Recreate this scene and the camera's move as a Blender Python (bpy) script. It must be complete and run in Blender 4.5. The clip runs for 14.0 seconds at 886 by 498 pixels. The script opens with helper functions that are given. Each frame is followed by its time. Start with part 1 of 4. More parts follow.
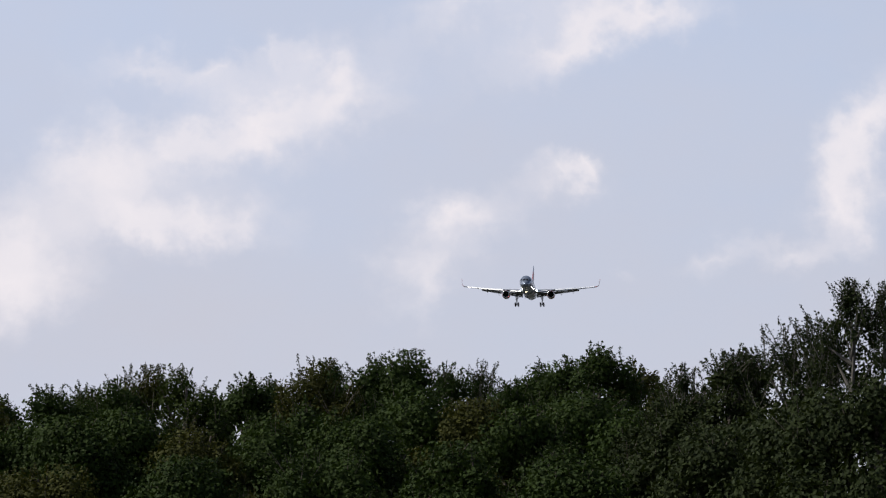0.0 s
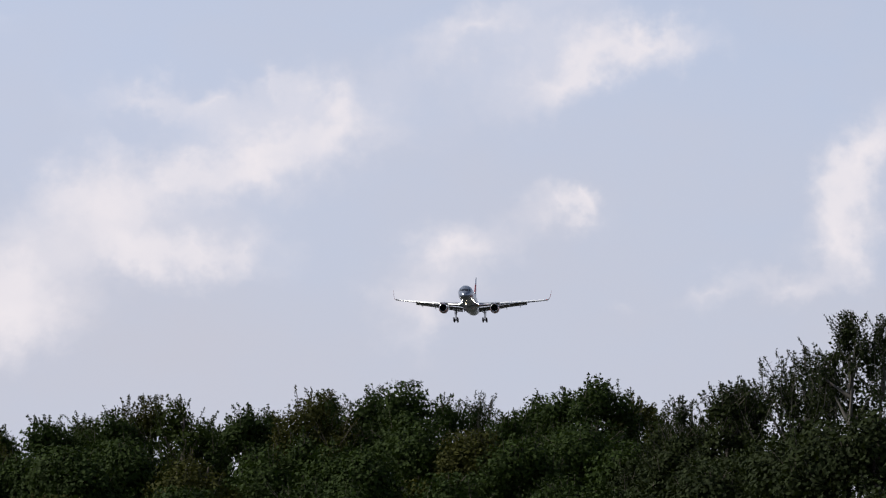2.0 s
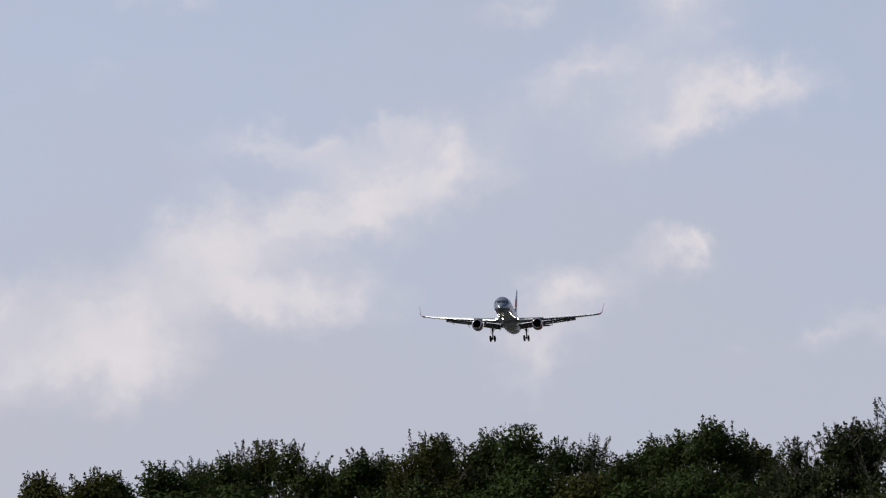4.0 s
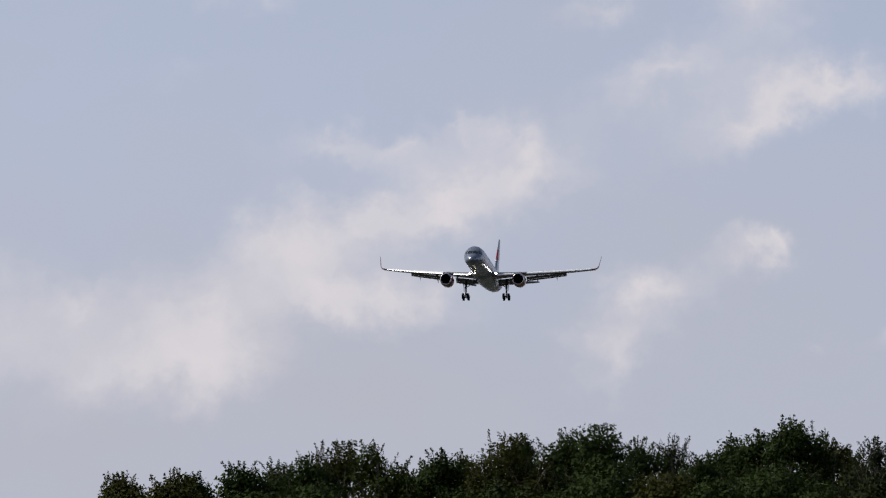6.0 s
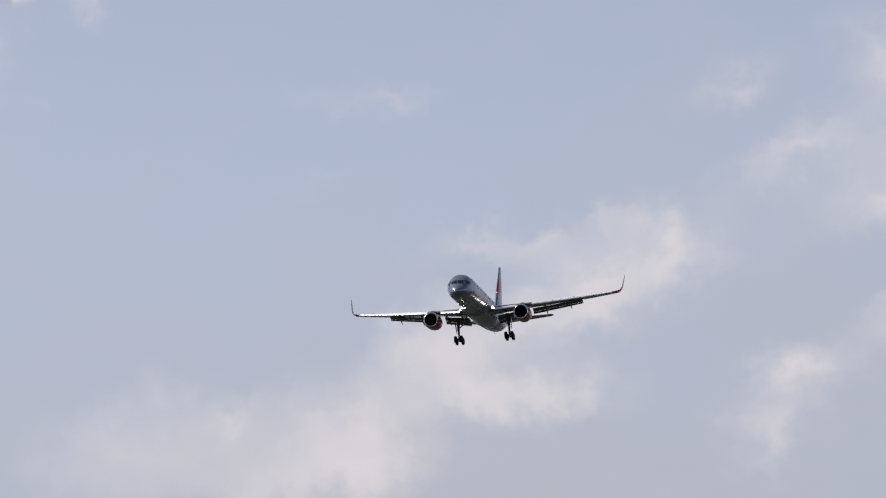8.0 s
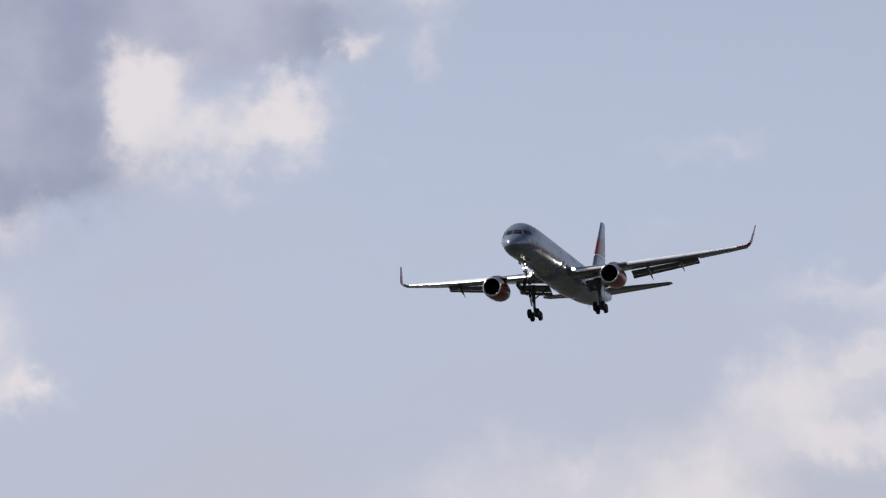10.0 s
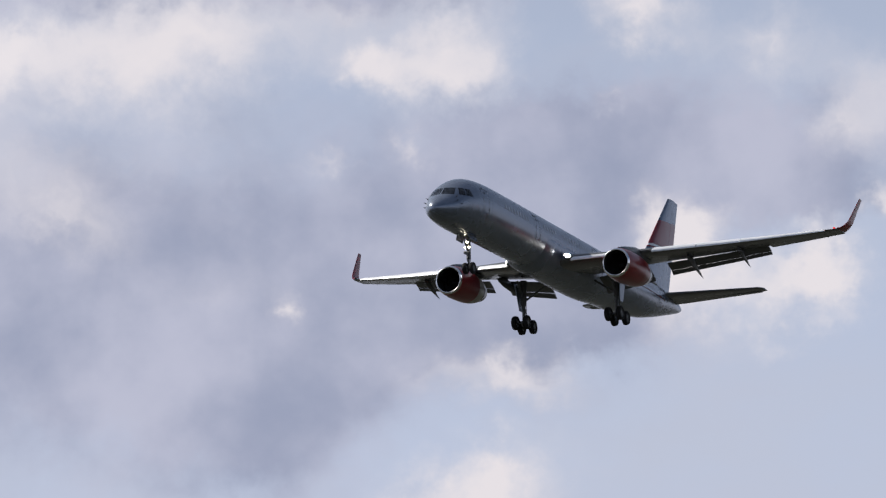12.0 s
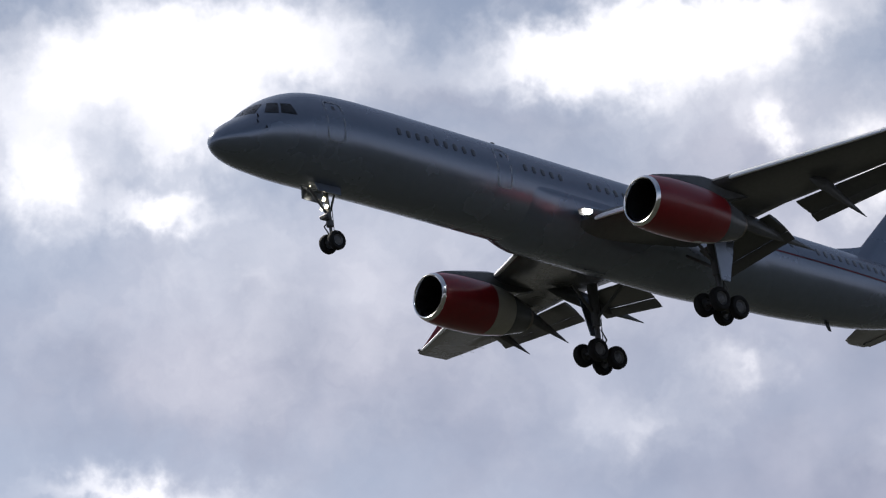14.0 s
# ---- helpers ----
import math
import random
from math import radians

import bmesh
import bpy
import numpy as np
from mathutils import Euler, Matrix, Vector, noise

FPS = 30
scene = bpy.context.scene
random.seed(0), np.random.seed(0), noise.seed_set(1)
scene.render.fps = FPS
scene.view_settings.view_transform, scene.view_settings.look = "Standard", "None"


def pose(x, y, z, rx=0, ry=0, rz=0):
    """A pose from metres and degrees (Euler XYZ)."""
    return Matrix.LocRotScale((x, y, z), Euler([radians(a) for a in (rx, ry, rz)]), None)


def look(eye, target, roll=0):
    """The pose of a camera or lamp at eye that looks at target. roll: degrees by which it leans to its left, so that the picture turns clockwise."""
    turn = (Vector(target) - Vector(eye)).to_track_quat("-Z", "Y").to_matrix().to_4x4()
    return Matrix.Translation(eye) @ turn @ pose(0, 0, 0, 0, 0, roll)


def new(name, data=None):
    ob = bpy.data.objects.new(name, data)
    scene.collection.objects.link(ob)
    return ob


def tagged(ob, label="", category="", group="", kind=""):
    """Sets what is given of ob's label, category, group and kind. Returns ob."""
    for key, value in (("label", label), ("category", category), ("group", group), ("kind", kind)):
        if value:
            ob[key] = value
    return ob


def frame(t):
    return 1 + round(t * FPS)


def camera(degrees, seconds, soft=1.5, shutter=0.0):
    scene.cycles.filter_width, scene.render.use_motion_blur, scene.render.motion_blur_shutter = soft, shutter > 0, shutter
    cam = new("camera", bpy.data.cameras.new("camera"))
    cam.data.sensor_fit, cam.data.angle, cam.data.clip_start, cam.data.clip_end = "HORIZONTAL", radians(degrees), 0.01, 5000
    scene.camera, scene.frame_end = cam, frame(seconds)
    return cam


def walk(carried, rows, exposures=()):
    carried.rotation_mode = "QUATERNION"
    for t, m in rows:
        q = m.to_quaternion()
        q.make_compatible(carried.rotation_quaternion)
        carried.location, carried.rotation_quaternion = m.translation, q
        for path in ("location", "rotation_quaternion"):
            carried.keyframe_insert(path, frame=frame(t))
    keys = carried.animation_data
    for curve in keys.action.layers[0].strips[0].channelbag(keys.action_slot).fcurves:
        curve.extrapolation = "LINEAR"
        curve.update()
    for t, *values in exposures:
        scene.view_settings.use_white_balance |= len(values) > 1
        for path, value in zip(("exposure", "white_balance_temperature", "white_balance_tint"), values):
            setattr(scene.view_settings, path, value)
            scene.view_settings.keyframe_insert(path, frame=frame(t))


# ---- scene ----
# A hand-held long lens beside an airfield follows a twin-engined airliner on its landing approach.

# ---- camera ----
cam = camera(13.82, 14.0, soft=1.25)
camera_rows = [
    (0, pose(0, 0, 1.7, 96.122, -0.438, 7.033)),
    (0.5, pose(0, 0, 1.7, 96.043, -0.506, 7.101)),
    (1, pose(0, 0, 1.7, 96.057, -1.252, 7.077)),
    (1.5, pose(0, 0, 1.7, 96.246, -0.844, 7.000)),
    (2, pose(0, 0, 1.7, 96.618, -0.589, 6.988)),
    (2.5, pose(0, 0, 1.7, 96.812, -0.312, 7.371)),
    (3, pose(0, 0, 1.7, 97.131, -0.202, 7.698)),
    (3.5, pose(0, 0, 1.7, 97.369, -0.517, 8.194)),
    (3.7, pose(0, 0, 1.7, 97.296, -0.318, 8.574)),
    (5.8, pose(0, 0, 1.7, 97.247, -1.000, 9.779)),
    (6, pose(0, 0, 1.7, 97.279, -0.350, 10.039)),
    (6.5, pose(0, 0, 1.7, 97.548, -1.033, 10.355)),
    (7, pose(0, 0, 1.7, 97.810, -0.466, 10.933)),
    (7.5, pose(0, 0, 1.7, 98.208, 0.649, 11.802)),
    (8, pose(0, 0, 1.7, 98.857, 3.188, 12.845)),
    (8.5, pose(0, 0, 1.7, 99.246, 2.635, 14.440)),
    (8.7, pose(0, 0, 1.7, 99.005, 3.178, 15.586)),
    (10.8, pose(0, 0, 1.7, 101.017, 2.705, 19.800)),
    (11, pose(0, 0, 1.7, 101.314, 2.333, 20.420)),
    (11.5, pose(0, 0, 1.7, 102.011, 2.167, 22.899)),
    (12, pose(0, 0, 1.7, 102.805, 2.238, 26.566)),
    (12.5, pose(0, 0, 1.7, 103.902, 2.770, 30.012)),
    (13, pose(0, 0, 1.7, 105.387, 4.148, 34.987)),
    (13.5, pose(0, 0, 1.7, 107.179, 4.577, 41.888)),
    (14, pose(0, 0, 1.7, 109.129, 4.450, 50.929)),
]
walk(cam, camera_rows, exposures=[(0, 0.25), (1.5, 0.25), (2.5, 0.15), (3.5, 0.06), (6, -0.06), (8.7, -0.06), (11, 0.1), (12, 0.1), (12.5, 0.03), (13, -0.05), (13.5, -0.02), (14, 0.06)])

# ---- sky and sun ----
SUN_AZIMUTH, SUN_HEIGHT = -94.0, 44.0  # degrees, from +Y towards +X, and above the horizon

WHITE = {
    'scattered': [(-10.01, 8.10, 0.98, 0.53, 26, 0.90), (-8.69, 8.66, 0.81, 0.66, 1, 0.76), (-11.72, 8.86, 0.90, 0.35, 2, 0.55), (-10.74, 8.84, 0.54, 0.27, 1, 0.40), (-9.77, 9.13, 0.45, 0.22, 1, 0.40), (-12.85, 7.55, 0.80, 0.53, 22, 0.50), (-13.69, 6.20, 0.89, 0.80, 2, 0.80), (-14.02, 5.40, 1.07, 0.53, 2, 0.60), (-12.07, 6.64, 0.67, 0.49, 1, 0.45), (-10.34, 6.68, 1.16, 0.40, 1, 0.50), (-6.55, 9.80, 1.08, 0.40, 21, 0.75), (-5.20, 9.37, 1.44, 0.40, 21, 0.80), (-11.43, 7.67, 0.98, 0.44, 26, 0.60), (-12.48, 7.21, 0.89, 0.53, 22, 0.45), (-11.14, 6.62, 0.89, 0.35, 1, 0.40)],
    'scattered_east': [(-3.87, 10.00, 1.08, 0.35, 10, 0.60), (-5.31, 7.25, 0.62, 0.35, 1, 0.70), (-4.96, 7.39, 0.22, 0.22, 1, 0.50), (-6.85, 6.60, 0.72, 0.40, 1, 0.90), (-7.84, 6.02, 0.45, 0.27, 1, 0.35), (-7.47, 5.54, 0.53, 0.35, 41, 0.40), (-0.48, 7.89, 0.49, 0.80, -20, 0.95), (-0.83, 7.01, 0.54, 0.53, 0, 0.80), (-1.62, 6.22, 0.71, 0.25, 15, 0.55), (-2.77, 6.08, 0.53, 0.27, 0, 0.45), (-4.36, 5.93, 0.22, 0.18, 1, 0.30)],
    'haze_low': [(-5.07, 11.16, 0.81, 0.80, -2, 0.70), (-7.66, 11.11, 0.90, 0.31, 24, 0.55), (-15.77, 6.39, 1.16, 0.53, -0, 0.50), (-17.71, 5.95, 1.69, 0.97, -0, 0.45), (-15.59, 5.42, 2.22, 0.71, -0, 0.45), (-14.24, 10.01, 0.54, 0.27, -0, 0.25), (-13.87, 11.15, 1.17, 0.35, -0, 0.25), (-12.03, 6.36, 0.80, 0.35, -1, 0.40), (-7.15, 5.84, 1.07, 0.53, 19, 0.35)],
    'tower': [(-22.20, 12.55, 0.54, 0.62, -22, 0.75), (-21.60, 11.82, 1.00, 0.53, -2, 0.70), (-20.05, 12.11, 0.54, 0.53, -2, 0.55), (-18.20, 14.69, 1.19, 0.71, -3, 0.85), (-17.41, 14.12, 0.55, 0.53, -3, 0.60), (-25.46, 8.67, 1.25, 0.71, 18, 1.00), (-26.53, 8.25, 0.89, 0.62, -1, 0.90), (-24.31, 8.15, 0.40, 0.22, -22, 0.80), (-18.92, 12.95, 0.27, 0.27, -3, 0.50), (-17.74, 12.99, 0.36, 0.27, -3, 0.40), (-25.23, 10.69, 1.08, 0.35, -1, 0.40)],
    'edge': [(-19.91, 12.11, 0.63, 0.66, -1, 0.60), (-20.59, 11.69, 0.72, 0.40, -1, 0.60), (-18.62, 13.18, 0.32, 0.27, -2, 0.45), (-17.49, 13.19, 0.27, 0.27, -2, 0.35), (-18.80, 11.68, 0.23, 0.13, -2, 0.20), (-13.23, 11.16, 0.63, 0.22, -3, 0.25)],
    'puffs': [(-27.00, 15.63, 0.55, 0.35, -1, 0.55), (-25.91, 15.61, 0.74, 0.44, -1, 0.60), (-18.89, 13.09, 0.27, 0.27, -3, 0.40), (-20.20, 12.27, 0.45, 0.35, -3, 0.50), (-25.27, 9.23, 0.45, 0.35, -2, 0.60), (-25.05, 10.68, 0.81, 0.35, 13, 0.40), (-27.76, 14.15, 0.37, 0.12, -1, 0.30), (-26.49, 14.34, 0.20, 0.18, -1, 0.30), (-23.18, 15.09, 0.46, 0.18, -2, 0.35), (-28.61, 11.74, 0.23, 0.22, -1, 0.30)],
    'right': [(-20.74, 15.72, 1.10, 0.53, -4, 0.60), (-19.47, 14.32, 0.50, 0.71, -4, 0.45), (-22.27, 12.98, 0.45, 0.35, -3, 0.50), (-32.24, 13.32, 1.09, 0.44, -21, 0.30), (-28.67, 11.74, 0.27, 0.27, -2, 0.35)],
    'bank': [(-33.39, 16.00, 3.22, 0.71, 2, 0.95), (-30.17, 16.15, 1.48, 0.75, -3, 0.95), (-33.72, 14.33, 4.39, 1.15, -2, 0.48), (-25.84, 16.09, 1.11, 0.71, 26, 0.85), (-27.15, 15.77, 0.37, 0.27, -3, 0.60), (-22.61, 16.39, 0.69, 0.40, -5, 0.95), (-22.51, 12.50, 0.45, 1.06, -4, 0.90), (-28.65, 11.82, 0.27, 0.27, -3, 0.28), (-35.95, 11.92, 0.91, 0.35, -2, 0.28), (-32.21, 13.49, 0.73, 0.53, -32, 0.22), (-26.58, 14.50, 0.27, 0.18, 26, 0.35), (-29.71, 12.32, 1.81, 0.44, -3, 0.20), (-25.30, 10.66, 1.80, 0.44, -4, 0.25)],
    'gap': [(-40.08, 18.10, 1.02, 1.68, -2, 1.10), (-38.39, 16.88, 2.13, 0.53, -21, 0.85), (-39.34, 16.30, 1.11, 0.44, -3, 0.80), (-36.87, 16.09, 1.47, 0.53, -3, 0.50), (-27.58, 16.67, 1.39, 0.62, -6, 0.50), (-38.93, 11.96, 2.35, 0.35, -3, 0.32)],
    'glare': [(-42.17, 19.66, 0.66, 0.53, -4, 1.10), (-40.44, 20.06, 1.32, 0.80, -5, 1.00), (-39.69, 18.93, 0.84, 0.80, -5, 0.90), (-44.71, 16.81, 0.74, 0.27, -4, 0.42), (-43.59, 18.24, 0.84, 0.53, -4, 0.40), (-46.40, 16.11, 1.11, 0.53, -3, 0.35), (-41.86, 15.37, 1.38, 0.53, -4, 0.30)],
    'glare_west': [(-54.69, 22.15, 2.39, 0.89, 7, 1.20), (-55.91, 20.44, 0.66, 0.62, -2, 1.00), (-53.96, 20.04, 0.71, 0.25, -3, 1.10), (-52.48, 22.48, 1.92, 0.71, -4, 1.00), (-45.13, 22.16, 3.16, 0.53, 2, 1.10), (-47.06, 21.95, 0.86, 0.35, -6, 0.70), (-43.54, 20.39, 0.38, 0.27, -7, 0.70), (-44.50, 21.60, 1.80, 0.90, -5, 0.70), (-54.59, 15.53, 1.56, 0.27, -3, 0.90), (-53.52, 21.03, 0.85, 0.53, -3, 0.60), (-52.54, 18.76, 4.86, 2.92, -4, 0.42), (-45.50, 18.91, 3.93, 2.66, -6, 0.30)],
}
GREY = {
    'dark_tower': [(-25.18, 12.71, 2.72, 1.68, -1, 1.00), (-24.04, 11.54, 1.99, 0.53, -2, 0.90), (-21.87, 14.31, 3.47, 1.06, -2, 0.80), (-19.72, 13.43, 1.64, 0.97, -2, 0.55)],
    'dark_edge': [(-20.37, 13.04, 1.82, 0.40, -1, 0.70)],
    'dark_left': [(-25.41, 13.79, 3.65, 1.33, -2, 0.80), (-27.27, 11.80, 2.35, 1.15, -1, 0.70), (-29.00, 9.72, 1.71, 1.42, -1, 0.80), (-21.29, 14.18, 2.10, 1.06, -3, 0.55)],
    'dark_mid': [(-30.94, 10.83, 3.43, 1.59, -1, 0.80), (-25.51, 11.63, 1.81, 0.53, -2, 0.60), (-22.65, 14.33, 2.29, 0.80, -3, 0.45)],
    'dark_bank': [(-32.25, 17.20, 5.19, 0.62, 2, 1.00), (-26.22, 17.26, 3.89, 0.53, -4, 0.80), (-24.75, 12.13, 1.81, 0.80, 6, 0.75), (-29.77, 11.26, 5.42, 1.42, -3, 0.70), (-30.84, 13.61, 1.82, 1.06, -3, 0.35), (-24.12, 14.56, 2.01, 0.62, -4, 0.45), (-34.22, 13.02, 2.55, 1.06, -2, 0.40), (-32.10, 14.00, 5.66, 4.25, -2, 0.48)],
    'dark_roof': [(-33.01, 18.13, 4.85, 0.97, -5, 1.00), (-27.92, 17.86, 2.79, 1.06, -6, 0.80), (-38.41, 13.16, 3.64, 0.80, -3, 0.80), (-38.79, 14.60, 2.29, 0.97, -3, 0.60), (-30.75, 12.45, 4.53, 1.24, -5, 0.75)],
    'dark_west': [(-35.93, 19.02, 2.44, 1.77, -6, 0.90), (-41.03, 14.33, 6.40, 1.24, -5, 0.90), (-45.62, 18.45, 1.68, 1.15, -3, 0.40), (-41.25, 17.18, 7.42, 4.43, -5, 0.55)],
    'dark_last': [(-49.02, 21.54, 2.09, 0.53, -15, 0.40), (-50.32, 17.37, 5.57, 1.95, -4, 0.62), (-54.49, 17.28, 3.71, 1.51, -3, 0.50), (-44.39, 20.31, 1.89, 0.80, -6, 0.50), (-51.11, 19.19, 7.50, 4.43, -4, 0.50)],
}


def make_world():
    world = bpy.data.worlds.new("sky")
    scene.world = world
    world.use_nodes = True
    nodes, links = world.node_tree.nodes, world.node_tree.links
    nodes.clear()

    def node(kind, **values):
        n = nodes.new(kind)
        for key, value in values.items():
            n.inputs[key].default_value = value
        return n

    def math_node(op, a, b=0.0, clamp=False):
        n = nodes.new("ShaderNodeMath")
        n.operation, n.use_clamp = op, clamp
        for i, v in enumerate((a, b)):
            if isinstance(v, (int, float)):
                n.inputs[i].default_value = v
            else:
                links.new(v, n.inputs[i])
        return n.outputs[0]

    def ramp(value, low, high):
        n = nodes.new("ShaderNodeMapRange")
        n.interpolation_type = "SMOOTHSTEP"
        links.new(value, n.inputs["Value"])
        n.inputs["From Min"].default_value, n.inputs["From Max"].default_value = low, high
        return n.outputs["Result"]

    def mix(fac, a, b):
        n = nodes.new("ShaderNodeMix")
        n.data_type = "RGBA"
        for socket, v in ((n.inputs["Factor"], fac), (n.inputs["A"], a), (n.inputs["B"], b)):
            if isinstance(v, (int, float)):
                socket.default_value = v
            elif isinstance(v, tuple):
                socket.default_value = (*v, 1)
            else:
                links.new(v, socket)
        return n.outputs["Result"]

    def vec(op, a, b):
        n = nodes.new("ShaderNodeVectorMath")
        n.operation = op
        for i, v in enumerate((a, b)):
            if isinstance(v, tuple):
                n.inputs[i].default_value = v
            else:
                links.new(v, n.inputs[i])
        return n.outputs[0]

    def noise_of(p, scale, detail, rough=0.55):
        n = nodes.new("ShaderNodeTexNoise")
        n.inputs["Scale"].default_value, n.inputs["Detail"].default_value = scale, detail
        n.inputs["Roughness"].default_value = rough
        links.new(p, n.inputs["Vector"])
        return n

    # bearing and height in degrees
    coord = nodes.new("ShaderNodeTexCoord")
    xyz = nodes.new("ShaderNodeSeparateXYZ")
    links.new(coord.outputs["Generated"], xyz.inputs[0])
    bearing = math_node("MULTIPLY", math_node("ARCTAN2", xyz.outputs[0], xyz.outputs[1]), 180 / math.pi)
    height = math_node("MULTIPLY", math_node("ARCSINE", xyz.outputs[2]), 180 / math.pi)
    place = nodes.new("ShaderNodeCombineXYZ")
    links.new(bearing, place.inputs[0])
    links.new(height, place.inputs[1])
    p = place.outputs[0]
    # billowing outlines: the place is pushed about by noise at three sizes
    warped = p
    for scale, push in ((0.5, 0.8), (1.7, 0.42), (5.5, 0.12), (14.0, 0.035)):
        n = noise_of(p, scale, 3, 0.6)
        warped = vec("ADD", warped, vec("MULTIPLY", vec("SUBTRACT", n.outputs["Color"], (0.5, 0.5, 0.5)), (push * 2, push * 2, 0)))

    def field(banks, grow):
        total = None
        for bank in banks.values():
            for a, e, ra, re, turn, amount in bank:
                m = nodes.new("ShaderNodeMapping")
                m.vector_type = "TEXTURE"
                m.inputs["Location"].default_value = (a, e, 0)
                m.inputs["Rotation"].default_value = (0, 0, radians(turn))
                m.inputs["Scale"].default_value = (ra * grow, re * grow, 1)
                links.new(warped, m.inputs["Vector"])
                g = nodes.new("ShaderNodeTexGradient")
                g.gradient_type = "QUADRATIC_SPHERE"
                links.new(m.outputs[0], g.inputs[0])
                one = math_node("MULTIPLY", g.outputs["Fac"], amount)
                total = one if total is None else math_node("ADD", total, one)
        return total

    soft = noise_of(p, 0.4, 5, 0.5).outputs["Fac"]
    fine = noise_of(warped, 0.9, 9, 0.56).outputs["Fac"]
    broad = noise_of(p, 0.16, 4, 0.55).outputs["Fac"]
    veil = noise_of(vec("MULTIPLY", p, (0.6, 1.0, 1.0)), 0.33, 7, 0.58).outputs["Fac"]
    white = math_node("ADD", field(WHITE, 2.35), math_node("MULTIPLY", math_node("SUBTRACT", fine, 0.5), 0.36))
    grey = math_node("ADD", field(GREY, 2.1), math_node("MULTIPLY", math_node("SUBTRACT", veil, 0.5), 0.9))

    sky = nodes.new("ShaderNodeTexSky")
    sky.sky_type, sky.sun_disc = "NISHITA", False
    sky.sun_elevation, sky.sun_rotation = radians(SUN_HEIGHT), radians(SUN_AZIMUTH)
    sky.air_density, sky.dust_density, sky.ozone_density = 1.0, 0.7, 1.2
    blue = vec("SCALE", sky.outputs[0], (0, 0, 0))
    blue.node.inputs["Scale"].default_value = SKY_STRENGTH
    # pale summer air low down, and a thin warmer veil in it
    low = ramp(height, 30.0, 8.0)
    toward = vec("DOT_PRODUCT", coord.outputs["Generated"], tuple(sun_way()))
    toward = ramp(toward.node.outputs["Value"], -0.35, 0.6)
    air = math_node("ADD", math_node("MULTIPLY", low, 0.72), math_node("MULTIPLY", toward, 0.22), True)
    base = mix(air, blue, AIR)
    near = math_node("MULTIPLY", ramp(height, 12.0, 3.5), 0.75)
    base = mix(math_node("ADD", near, math_node("MULTIPLY", math_node("SUBTRACT", veil, 0.5), 1.3), True), base, HAZE)
    body = mix(ramp(soft, 0.3, 0.7), CLOUD_SHADE, CLOUD_PALE)
    shade = mix(math_node("MULTIPLY", ramp(grey, 0.1, 1.15), 0.92), base, body)
    lit = math_node("ADD", math_node("MULTIPLY", ramp(white, 0.04, 0.85), 0.64), math_node("MULTIPLY", ramp(white, 0.45, 1.25), 0.34))
    lit = math_node("MULTIPLY", lit, math_node("ADD", math_node("MULTIPLY", soft, 0.6), 0.74), True)
    glow = mix(ramp(bearing, -31.0, -47.0), CLOUD_LIT, CLOUD_GLARE)
    total = mix(lit, shade, glow)
    out = nodes.new("ShaderNodeBackground")
    links.new(total, out.inputs["Color"])
    final = nodes.new("ShaderNodeOutputWorld")
    links.new(out.outputs[0], final.inputs[0])
    return world


def sun_way():
    a, e = radians(SUN_AZIMUTH), radians(SUN_HEIGHT)
    return Vector((math.sin(a) * math.cos(e), math.cos(a) * math.cos(e), math.sin(e)))


SKY_STRENGTH = 0.06
AIR = (0.50, 0.552, 0.70)
HAZE = (0.49, 0.497, 0.572)
CLOUD_SHADE = (0.29, 0.32, 0.44)
CLOUD_PALE = (0.47, 0.48, 0.595)
CLOUD_LIT = (0.74, 0.70, 0.73)
CLOUD_GLARE = (1.15, 1.14, 1.2)
make_world()
sun_data = bpy.data.lights.new("sun", "SUN")
sun_data.energy, sun_data.angle, sun_data.color = 5.0, radians(0.53), (1.0, 0.94, 0.85)
sun = new("sun", sun_data)
sun.matrix_world = look(sun_way() * 400, (0, 0, 0))


